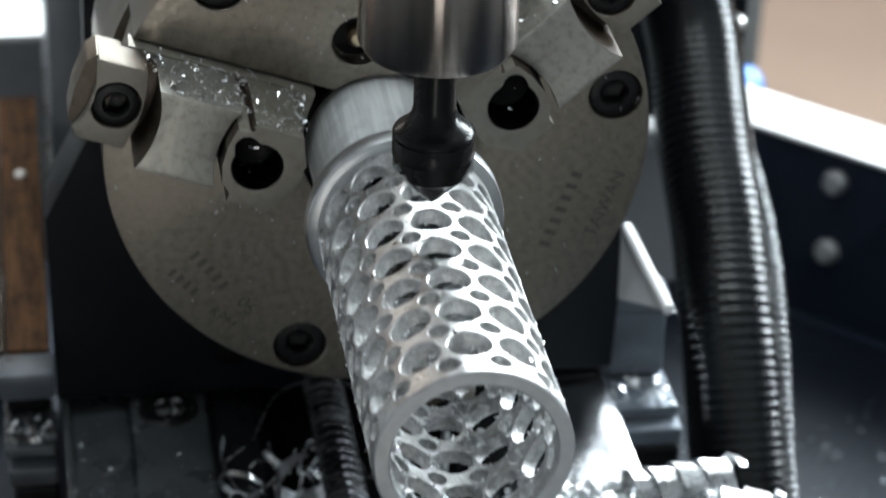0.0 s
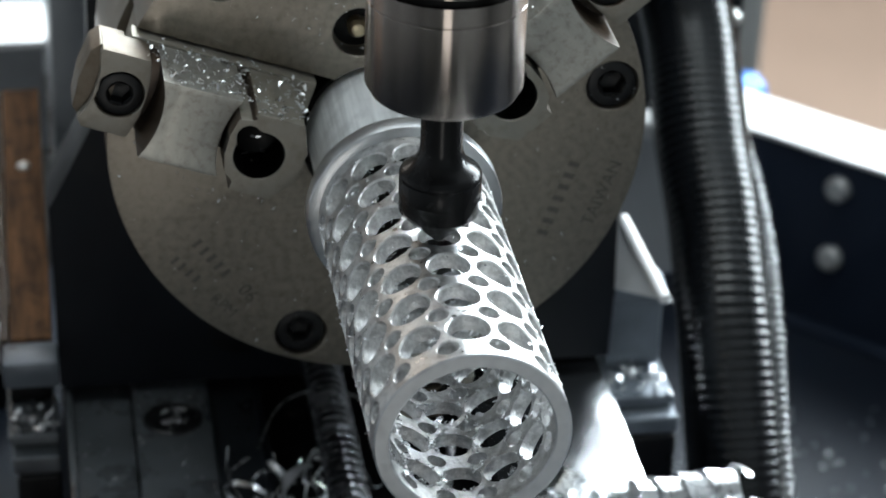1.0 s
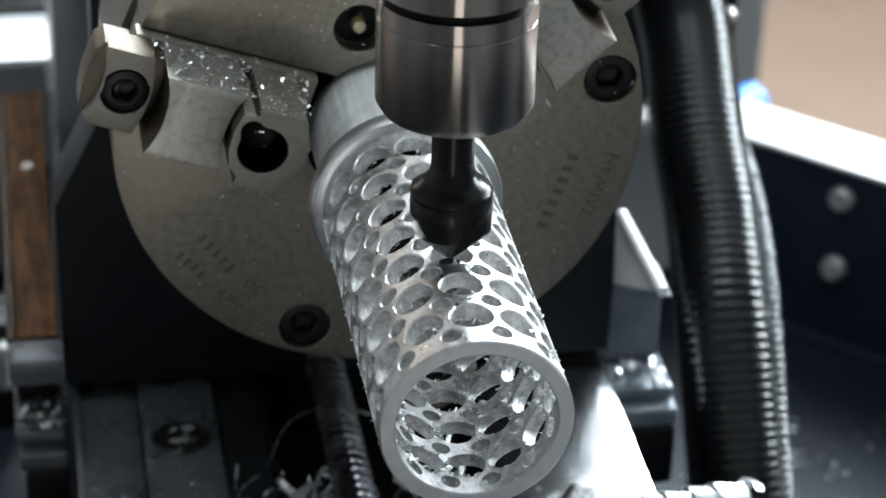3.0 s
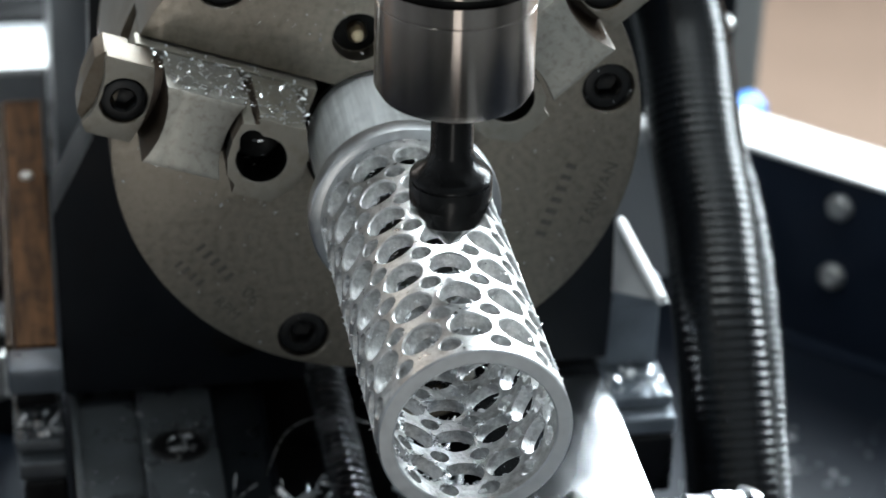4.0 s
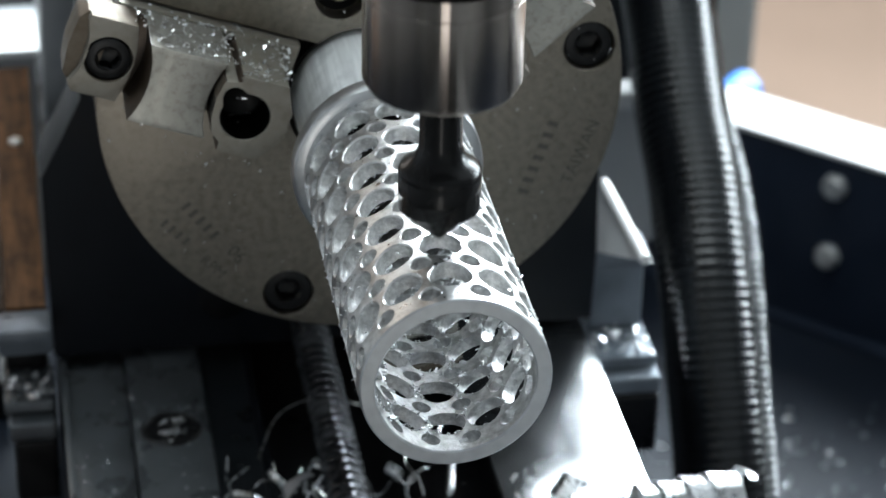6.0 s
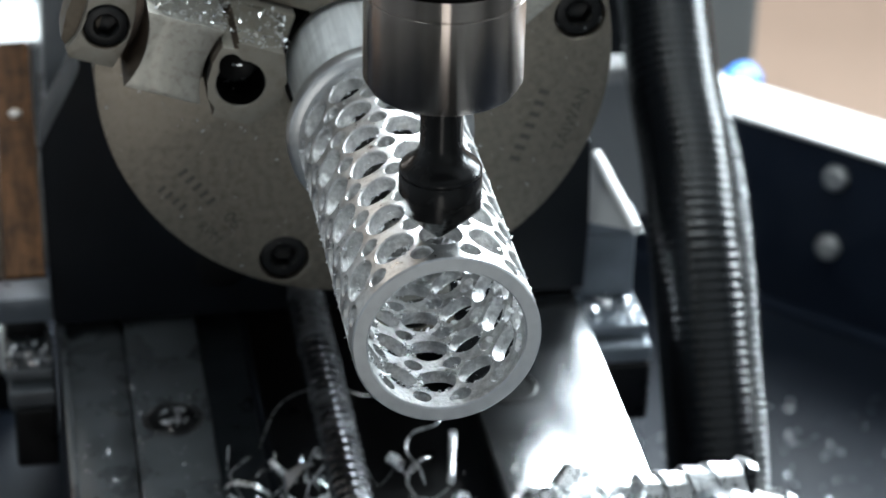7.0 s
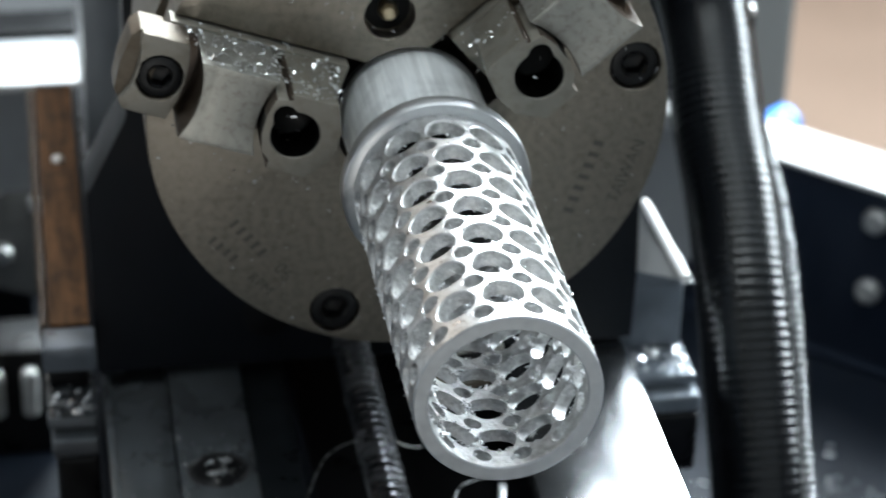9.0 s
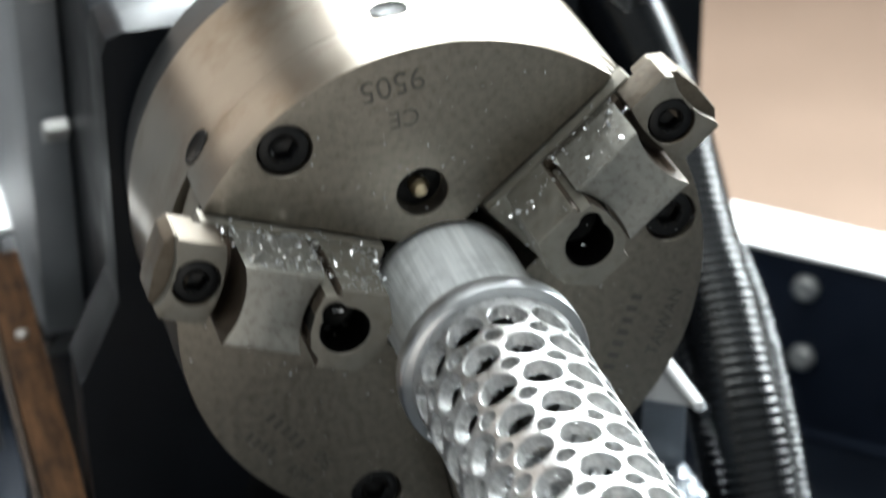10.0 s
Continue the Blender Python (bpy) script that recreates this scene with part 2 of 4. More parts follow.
def prism(poly, y0, y1, bevel=0.001, m=None, holes=()):
    """A polygon of (x, z) pairs drawn out along y, with blind holes (x, z, radius, depth, and maybe a round bulge at its side: x, z, radius) sunk into its y0 side."""
    bm = bmesh.new()
    lo = [bm.verts.new((x, y0, z)) for x, z in poly]
    hi = [bm.verts.new((x, y1, z)) for x, z in poly]
    bm.faces.new(lo)
    bm.faces.new(hi)
    n = len(poly)
    for i in range(n):
        bm.faces.new((lo[i], lo[(i + 1) % n], hi[(i + 1) % n], hi[i]))
    bmesh.ops.recalc_face_normals(bm, faces=bm.faces)
    if bevel:
        bmesh.ops.bevel(bm, geom=bm.edges[:], offset=bevel, segments=2, affect="EDGES", profile=0.7)
    if holes:
        front = max((f for f in bm.faces if all(abs(v.co.y - y0) < 1e-6 for v in f.verts)), key=lambda f: f.calc_area())
        rim = list(front.edges)
        bmesh.ops.delete(bm, geom=[front], context="FACES_ONLY")
        for x, z, r, deep, *bulge in holes:
            seg = 48 if bulge else 32
            reach = [r] * seg
            for bx, bz, br in bulge:
                for k in range(seg):
                    c, s = math.cos(2 * math.pi * k / seg), math.sin(2 * math.pi * k / seg)
                    along = c * bx + s * bz
                    d = br * br - (bx * bx + bz * bz - along * along)
                    if d > 0:
                        reach[k] = max(r, along + math.sqrt(d))
            rings = []
            for f, g, y in ((1, 0.0003, y0), (1, 0, y0 + 0.0004), (1, 0, y0 + deep), (0.03, 0, y0 + deep)):
                rings.append([bm.verts.new((x + (reach[k] * f + g) * math.cos(2 * math.pi * k / seg), y, z + (reach[k] * f + g) * math.sin(2 * math.pi * k / seg))) for k in range(seg)])
            for a, b in zip(rings, rings[1:]):
                for k in range(seg):
                    bm.faces.new((a[k], a[(k + 1) % seg], b[(k + 1) % seg], b[k]))
            rim += [bm.edges.get((rings[0][k], rings[0][(k + 1) % seg])) for k in range(seg)]
        bmesh.ops.triangle_fill(bm, use_beauty=True, use_dissolve=False, edges=rim)
    if m:
        bmesh.ops.transform(bm, matrix=m, verts=bm.verts)
    return bm


def pipe(points, radius, seg=10, bm=None):
    bm = bm or bmesh.new()
    rings = []
    for i, p in enumerate(points):
        d = Vector(points[min(i + 1, len(points) - 1)]) - Vector(points[max(i - 1, 0)])
        q = d.to_track_quat("Z", "Y")
        r = radius(i) if callable(radius) else radius
        rings.append([bm.verts.new(Vector(p) + q @ Vector((r * math.cos(2 * math.pi * k / seg), r * math.sin(2 * math.pi * k / seg), 0))) for k in range(seg)])
    for a, b in zip(rings, rings[1:]):
        for k in range(seg):
            bm.faces.new((a[k], a[(k + 1) % seg], b[(k + 1) % seg], b[k]))
    bm.faces.new(rings[0])
    bm.faces.new(rings[-1])
    return bm


def spline(pts, n):
    pts = [Vector(p) for p in pts]
    out = []
    for i in range(len(pts) - 1):
        p0, p1, p2, p3 = pts[max(i - 1, 0)], pts[i], pts[i + 1], pts[min(i + 2, len(pts) - 1)]
        for k in range(n):
            t = k / n
            out.append(0.5 * ((2 * p1) + (p2 - p0) * t + (2 * p0 - 5 * p1 + 4 * p2 - p3) * t * t + (3 * p1 - p0 - 3 * p2 + p3) * t ** 3))
    out.append(pts[-1])
    return out


def socket_screw(parent, x, z, y, r, m=None):
    """A socket head cap screw seen from -y, its top at y."""
    t = (m or Matrix()) @ Matrix.Translation((x, y, z))
    bm = lathe([(r * 0.99, -0.006), (r, -0.0008), (r * 0.98, -0.0002), (r * 0.92, 0.0), (r * 0.60, 0.0), (r * 0.56, -0.0003)], 32, "y", closed=False)
    lathe([(r * 0.58, -0.0003), (r * 0.52, -0.0008), (r * 0.50, -0.0045), (0.0001, -0.0050)], 6, "y", closed=False, bm=bm)
    part("screw", bm, M_BOLT, parent, "black socket head cap screw", at=t)


# ---- the room and the machine frame ----
def setting(name, bm, material, label, smooth=False):
    return tagged(part(name, bm, material, None, smooth=smooth), label, kind="structure")


setting("floor", box(-3, 3, 0.7, 3.5, -1.1, -1.0, 0), M_FLOOR, "beige workshop floor behind the machine")
# unseen half of the floor, made darker to dim what the jaws reflect
setting("floor_front", box(-3, 3, -2.5, 0.6995, -1.1, -1.0, 0), M_FLOOR_DARK, "unseen floor before the machine, darkened to dim reflections")
setting("ceiling", box(-3, 3, -2.5, 3.5, 1.9, 2.0, 0), M_CEIL, "white painted workshop ceiling")
setting("wall_north", box(-3, 3, 2.4, 2.5, -1.0, 1.9, 0), M_WALL, "beige painted workshop wall")
# unseen wall, toned near the front floor to even the holder's reflections
setting("wall_south", box(-3, 3, -2.5, -2.4, -1.0, 1.9, 0), M_SOUTH, "grey plaster workshop wall")
# unseen wall, darkened to dim the right side of the holder
setting("wall_east", box(2.4, 2.5, -2.4, 2.4, -1.0, 1.9, 0), M_DARK_WALL, "unseen workshop wall, darkened to dim reflections")
setting("wall_west", box(-2.5, -2.4, -2.4, 2.4, -1.0, 1.9, 0), M_PLASTER, "grey plaster workshop wall")

setting("pillar", box(0.30, 0.4365, 1.00, 1.06, -0.9995, 1.8995, 0.004), M_SOUTH, "grey square pillar standing behind the machine")

RAIL_Z = -0.156
XC = -0.003          # centre line of the bed


def make_bed():
    bed = thing("machine_bed", "dark navy cast machine bed below the rotary axis", "machine bed", kind="structure")
    part("bed_body", box(-0.0980, 0.1020, -0.45, 0.46, -0.392, RAIL_Z - 0.022, 0.004), M_NAVY, bed)
    part("screw_trough", box(XC - 0.040, XC + 0.044, -0.45, 0.62, RAIL_Z - 0.0215, RAIL_Z - 0.018, 0.001), M_BLACK, bed)
    part("chip_tray", prism([(-0.60, 0.60), (0.75, 0.60), (0.75, -0.095), (0.07, -0.752), (-0.60, -0.752)], -0.42, -0.392, 0.003, Matrix.Rotation(radians(90), 4, "X")), M_TRAY, bed, "dark navy chip tray scattered with bright chips")
    part("machine_base", box(-0.50, 0.36, -0.50, 0.40, -1.0, -0.4205, 0.01), M_NAVY, bed)
    return bed


def make_rail(x0, x1, label, material):
    rail = thing("linear_guide", label, "linear guide", group="guides along the bed")
    part("rail_body", box(x0, x1, -0.42, 0.60, RAIL_Z - 0.0215, RAIL_Z, 0.0012), material, rail)
    return rail


bed = make_bed()
rail_l = make_rail(-0.0734, -0.0463, "dark oily steel guide rail with counterbored bolts", M_RAIL)
rail_r = make_rail(0.0494, 0.1015, "bright steel guide plate reflecting the window light", M_PLATE)
cover = thing("guide_cover", "dark steel cover strip beside the guide rail", "cover strip")
part("cover_sheet", box(-0.0973, -0.0739, -0.42, 0.38, RAIL_Z - 0.0215, RAIL_Z - 0.0030, 0.002), M_RAIL, cover)
part("raised_edge", box(-0.0975, -0.0949, -0.42, 0.38, RAIL_Z - 0.0028, RAIL_Z + 0.0008, 0.0008), M_RAIL, cover)
inner = thing("inner_strip", "dark navy strip along the screw trough", "cover strip")
part("strip_body", box(-0.0458, -0.0265, -0.42, 0.60, RAIL_Z - 0.0215, RAIL_Z - 0.006, 0.002), M_INNER, inner)
part("strip_lip", box(-0.0297, -0.0268, -0.42, 0.60, RAIL_Z - 0.0058, RAIL_Z - 0.002, 0.0008), M_NAVY, inner)


def rail_bolt(rail, x, y):
    bm = lathe([(0.0108, 0.0003), (0.0098, 0.0009), (0.0086, -0.0002), (0.0066, -0.0014), (0.0060, 0.0004), (0.0036, 0.0004), (0.0030, -0.003), (0.0002, -0.003)], 28)
    part("bolt", bm, M_BOLT, rail, "black socket bolt filled with chips", at=pose(x, y, RAIL_Z))


for yb in (0.0225, 0.0960):
    rail_bolt(rail_l, -0.0598, yb)
    rail_bolt(rail_r, 0.0629, yb + 0.004)


def make_ballscrew():
    th = thing("ball_screw", "greased steel ball screw lying in the bed trough", "ball screw")
    r, lead, y0, y1 = 0.0072, 0.005, -0.40, 0.50
    bm = bmesh.new()
    seg, n = 20, int((y1 - y0) / lead * 8)
    prev = None
    for i in range(n + 1):
        ring = []
        for k in range(seg):
            a = 2 * math.pi * k / seg
            ph = (i / 8 - k / seg) % 1.0
            rr = r - (0.0022 if 0.25 < ph < 0.75 else 0.0)
            ring.append(bm.verts.new((rr * math.cos(a), y0 + (y1 - y0) * i / n, rr * math.sin(a))))
        if prev:
            for k in range(seg):
                bm.faces.new((prev[k], prev[(k + 1) % seg], ring[(k + 1) % seg], ring[k]))
        prev = ring
    part("screw_shaft", bm, M_SCREW, th, smooth=False, at=pose(-0.0050, 0, RAIL_Z + 0.011))
    part("nut_flange", lathe([(0.0085, -0.004), (0.0190, -0.004), (0.0200, -0.003), (0.0200, 0.005), (0.0190, 0.006), (0.0085, 0.006)], 40, "y"), M_BLACK, th, "black ball nut flange", at=pose(-0.0050, 0.260, RAIL_Z + 0.011))
    return th


make_ballscrew()


def make_enclosure():
    """The side panel of the machine with its bright upper ledge, behind the hose."""
    th = thing("side_panel", "dark navy machine side panel with bright top ledge and round bolts", "machine panel", kind="structure")
    m = Matrix.Translation((0.324, 0.4935, -0.300)) @ Matrix.Rotation(math.atan2(-0.695, 0.719), 4, "Z")
    part("panel_sheet", box(-0.45, 0.75, 0.0, 0.030, -0.088, 0.0170, 0.002), M_PANEL, th, at=m)
    part("foot_rail", box(-0.45, 0.75, -0.006, 0.030, -0.0915, -0.0882, 0.001), M_PANEL, th, at=m)
    part("top_ledge", box(-0.45, 0.75, -0.002, 0.036, 0.0174, 0.0204, 0.001), M_WHITE, th, "white sheet metal ledge in bright light", at=m)
    for z in (0.0, -0.043):
        part("bolt", lathe([(0.0070, -0.001), (0.0070, 0.003), (0.0058, 0.0052), (0.0034, 0.0055), (0.003, 0.003), (0.0002, 0.003)], 24, "y"), M_ZINC, th, "bright round head bolt", at=m @ Matrix.Translation((0.001, 0, z)))
    clip = part("pipe_clip", lathe([(0.008, -0.013), (0.0105, -0.010), (0.0105, 0.010), (0.008, 0.013)], 32, "y"), M_BLUE)
    clip.matrix_basis = pose(0.2940, 0.585, -0.2885, 0, 0, -44)
    tagged(clip, "bright blue plastic hose coupling behind the ledge", "hose coupling")
    return th


make_enclosure()


def make_left_frame():
    th = thing("back_frame", "pale grey machine frame with bright ledge and dark cross member", "machine frame", kind="structure")
    part("upper_sheet", box(-1.10, 0.00, 0.950, 0.962, -0.998, 0.02, 0.001), M_PALE, th, "pale grey upright sheet behind the ledge")
    part("ledge", box(-0.60, 0.02, 0.483, 0.526, -0.1925, -0.1885, 0.001), M_WHITE, th, "white sheet metal ledge in bright light")
    part("cross_member", box(-0.60, 0.02, 0.506, 0.545, -0.260, -0.193, 0.002), M_GREY, th)
    part("lower_sheet", box(-0.60, 0.02, 0.700, 0.730, -0.392, -0.2605, 0.002), M_BLACK, th)
    return th


make_left_frame()


def make_bracket():
    th = thing("bolted_bracket", "dark grey steel bracket plate held by four bolts", "bracket")
    part("plate", prism([(-0.1605, -0.283), (-0.0994, -0.295), (-0.0968, -0.379), (-0.1605, -0.356)], 0.587, 0.597, 0.001), M_BRACKET, th)
    part("flange", box(-0.1600, -0.0996, 0.5975, 0.645, -0.2950, -0.2860, 0.001), M_BLACK, th)
    for x, z in ((-0.1404, -0.298), (-0.1184, -0.3104), (-0.1389, -0.3399), (-0.116, -0.3529)):
        part("bolt", lathe([(0.0052, 0.0), (0.0052, 0.0032), (0.0040, 0.0050), (0.0002, 0.0050)], 20, "y"), M_ZINC, th, "bright bolt head", at=pose(x, 0.587, z))
    part("leg", box(-0.1600, -0.1240, 0.598, 0.625, -0.392, -0.2955, 0.002), M_BLACK, th)
    part("stud_block", box(-0.165, -0.112, 0.466, 0.500, -0.392, -0.330, 0.003), M_BLACK, th, "black block carrying the studs")
    for x in (-0.1447, -0.1275):
        part("stud", lathe([(0.0042, -0.014), (0.0045, 0.008), (0.0038, 0.011), (0.0002, 0.012)], 20), M_ZINC, th, "bright steel stud", at=pose(x, 0.459, -0.3480))
    return th


make_bracket()

# ---- the rotary axis that travels along the bed ----
CARRIED = []
Q = 2 * math.pi / 3
JAW_A = (radians(161.3), radians(41.3), radians(281.3))
R_CHUCK = 0.0826


def make_housing():
    th = thing("rotary_axis_housing", "dark navy rotary axis housing on a grey column behind the chuck", "rotary axis")
    poly = [(-0.076, 0.0513), (-0.0818, 0.0492), (-0.0839, 0.0434), (-0.0849, -0.0473), (-0.1002, -0.0779), (-0.0992, -0.1525),
            (0.1040, -0.1525), (0.1048, -0.1253), (0.1039, -0.0889), (0.0800, -0.0650), (0.0770, 0.0434), (0.0700, 0.0513)]
    part("front_plate", prism(poly, 0.1040, 0.132, 0.0016), M_NAVY, th)
    part("gearbox", box(-0.078, 0.064, 0.1325, 0.2620, -0.1380, 0.030, 0.004), M_NAVY, th, "dark navy gearbox body")
    back = [(-0.0958, 0.1914), (-0.0958, -0.1480), (0.1238, -0.1480), (0.1238, -0.003), (-0.037, 0.0018), (-0.0514, 0.1914)]
    part("column", prism(back, 0.2625, 0.420, 0.003), M_GREY, th, "light grey enamelled column")
    face = [(-0.0952, 0.1794), (-0.0952, -0.0606), (-0.0956, -0.1440), (-0.0790, -0.1440), (-0.0790, 0.0300), (-0.0418, 0.0420), (-0.0562, 0.1794)]
    part("column_face", prism(face, 0.2510, 0.2620, 0.002), M_GREY, th, "light grey enamelled face plate")
    part("side_gusset", box(0.0935, 0.1760, 0.2560, 0.2620, -0.2100, -0.1400, 0.0015), M_PALE, th, "light grey enamelled gusset")
    # the white cap paints in the bright light on the top edge
    part("gusset_cap", box(0.1245, 0.1640, 0.2480, 0.2622, -0.1395, -0.1310, 0.003, seg=3), M_WHITE, th, "white rounded edge with its highlight painted in")
    # a three-cornered web with a rounded bright edge, standing over the bearing block
    bm = bmesh.new()
    web = [Vector((0.1119, 0.1300, -0.1087)), Vector((0.1168, 0.0811, -0.1148)), Vector((0.1050, 0.1170, -0.1300)), Vector((0.1020, 0.1310, -0.1200))]
    away = (web[1] - web[0]).cross(web[2] - web[0]).normalized() * 0.004
    away = away if away.y > 0 else -away
    lo, hi = [bm.verts.new(v) for v in web], [bm.verts.new(v + away) for v in web]
    bm.faces.new(lo)
    bm.faces.new(hi[::-1])
    for i in range(4):
        bm.faces.new((lo[i], lo[(i + 1) % 4], hi[(i + 1) % 4], hi[i]))
    part("side_web", bm, M_PALE, th, "light grey enamelled web", smooth=False)
    # white stands in for direct light along this edge
    part("web_edge", pipe([web[0] + (web[1] - web[0]) * k / 4 + Vector((0.0006, 0, 0.0004)) for k in range(5)], 0.0022, 16), M_WHITE, th, "white rounded edge with its highlight painted in")
    part("rear_cover", box(-0.1018, -0.0706, 0.4205, 0.500, -0.1086, 0.1674, 0.008, seg=3), M_BLACK, th, "black rear cover")
    part("motor_cover", box(0.1245, 0.2065, 0.3070, 0.3750, -0.1650, -0.0300, 0.004), M_NAVY, th, "dark navy motor cover")
    for x, y, z in ((-0.0800, 0.2440, -0.0500), (-0.0800, 0.2440, 0.0090)):
        part("hex_bolt", lathe([(0.0048, 0.000), (0.0048, 0.0085), (0.0040, 0.0098), (0.0001, 0.0098)], 6), M_ZINC, th, "bright hexagon adjusting bolt", smooth=False, at=pose(x, y, z, 0, -90, 0))
        part("bolt_shank", lathe([(0.0028, -0.016), (0.0028, 0.002)], 16), M_IRON, th, at=pose(x, y, z, 0, -90, 0))
        part("bolt_lug", box(x + 0.0100, x + 0.0150, y - 0.0065, 0.2508, z - 0.0075, z + 0.0075, 0.001), M_GREY, th)
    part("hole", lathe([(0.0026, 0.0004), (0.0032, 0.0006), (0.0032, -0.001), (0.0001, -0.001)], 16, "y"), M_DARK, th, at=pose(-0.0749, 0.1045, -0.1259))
    part("plug", lathe([(0.0095, 0.0012), (0.0085, 0.0016), (0.0001, 0.0016)], 24, "y"), M_BLACK, th, at=pose(-0.0359, 0.1045, -0.1310))
    part("base", box(-0.098, 0.1005, 0.108, 0.25, RAIL_Z + 0.001, -0.1528, 0.0008), M_NAVY, th)
    return th


def make_chuck():
    th = thing("three_jaw_chuck", "worn steel three-jaw lathe chuck with stamped face and chips", "chuck")
    R = R_CHUCK
    # face sectors between the jaw slots, with the counterbored screws sunk into them
    w = 0.0140
    xp, zp = 0.0358 * math.cos(radians(101.3)), 0.0358 * math.sin(radians(101.3))
    screws = [(0.0728 * math.cos(radians(-109.1) + k * Q), 0.0728 * math.sin(radians(-109.1) + k * Q)) for k in range(3)]
    for k in range(3):
        a0, a1 = JAW_A[2] + k * Q, JAW_A[2] + (k + 1) * Q
        mid = (a0 + a1) / 2
        ri = 0.024
        s0, s1 = math.asin(w / R), math.asin(w / ri)
        poly = []
        for i in range(61):
            a = a0 + s0 + (a1 - a0 - 2 * s0) * i / 60
            poly.append((R * math.cos(a), R * math.sin(a)))
        for i in range(11):
            a = a1 - s1 + (a0 + s1 - (a1 - s1)) * i / 10
            poly.append((ri * math.cos(a), ri * math.sin(a)))
        holes = [(x, z, 0.0082, 0.009) for x, z in screws if x * math.cos(mid) + z * math.sin(mid) > 0.5 * 0.0728]
        if xp * math.cos(mid) + zp * math.sin(mid) > 0.5 * 0.0358:
            holes.append((xp, zp, 0.0078, 0.007))
        ob = part("face_sector", prism(poly, 0.0, 0.024, 0.0008, holes=holes), M_CHUCK, th)
        ob.data.materials.append(M_RIM)
        for p in ob.data.polygons:
            if math.hypot(p.center.x, p.center.z) > R - 0.0014 and abs(p.normal.y) < 0.8:
                p.material_index = 1
    part("body", lathe([(0.0235, -0.0245), (R - 0.0003, -0.0245), (R - 0.0003, -0.080), (R - 0.002, -0.0825), (0.0235, -0.0825)], 128, "y"), M_RIM, th)
    part("back_plate", lathe([(0.0235, -0.0827), (R - 0.004, -0.0827), (R - 0.003, -0.0840), (R - 0.003, -0.1020), (R - 0.005, -0.1035), (0.0235, -0.1035)], 128, "y"), M_IRON, th, "dark cast back plate")
    for x, z in screws:
        socket_screw(th, x, z, 0.0014, 0.0076)
    # well, bore and side holes carry their shade as colour
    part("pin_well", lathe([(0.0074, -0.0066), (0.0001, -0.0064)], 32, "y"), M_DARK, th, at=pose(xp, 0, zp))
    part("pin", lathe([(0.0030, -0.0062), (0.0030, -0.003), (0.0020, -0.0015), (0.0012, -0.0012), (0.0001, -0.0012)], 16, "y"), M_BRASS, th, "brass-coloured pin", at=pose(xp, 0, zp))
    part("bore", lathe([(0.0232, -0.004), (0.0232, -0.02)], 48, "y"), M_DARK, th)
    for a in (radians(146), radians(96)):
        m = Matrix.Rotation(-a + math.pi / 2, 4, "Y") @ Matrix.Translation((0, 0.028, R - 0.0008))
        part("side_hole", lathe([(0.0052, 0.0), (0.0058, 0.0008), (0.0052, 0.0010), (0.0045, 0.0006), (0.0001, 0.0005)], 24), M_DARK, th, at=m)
    return th


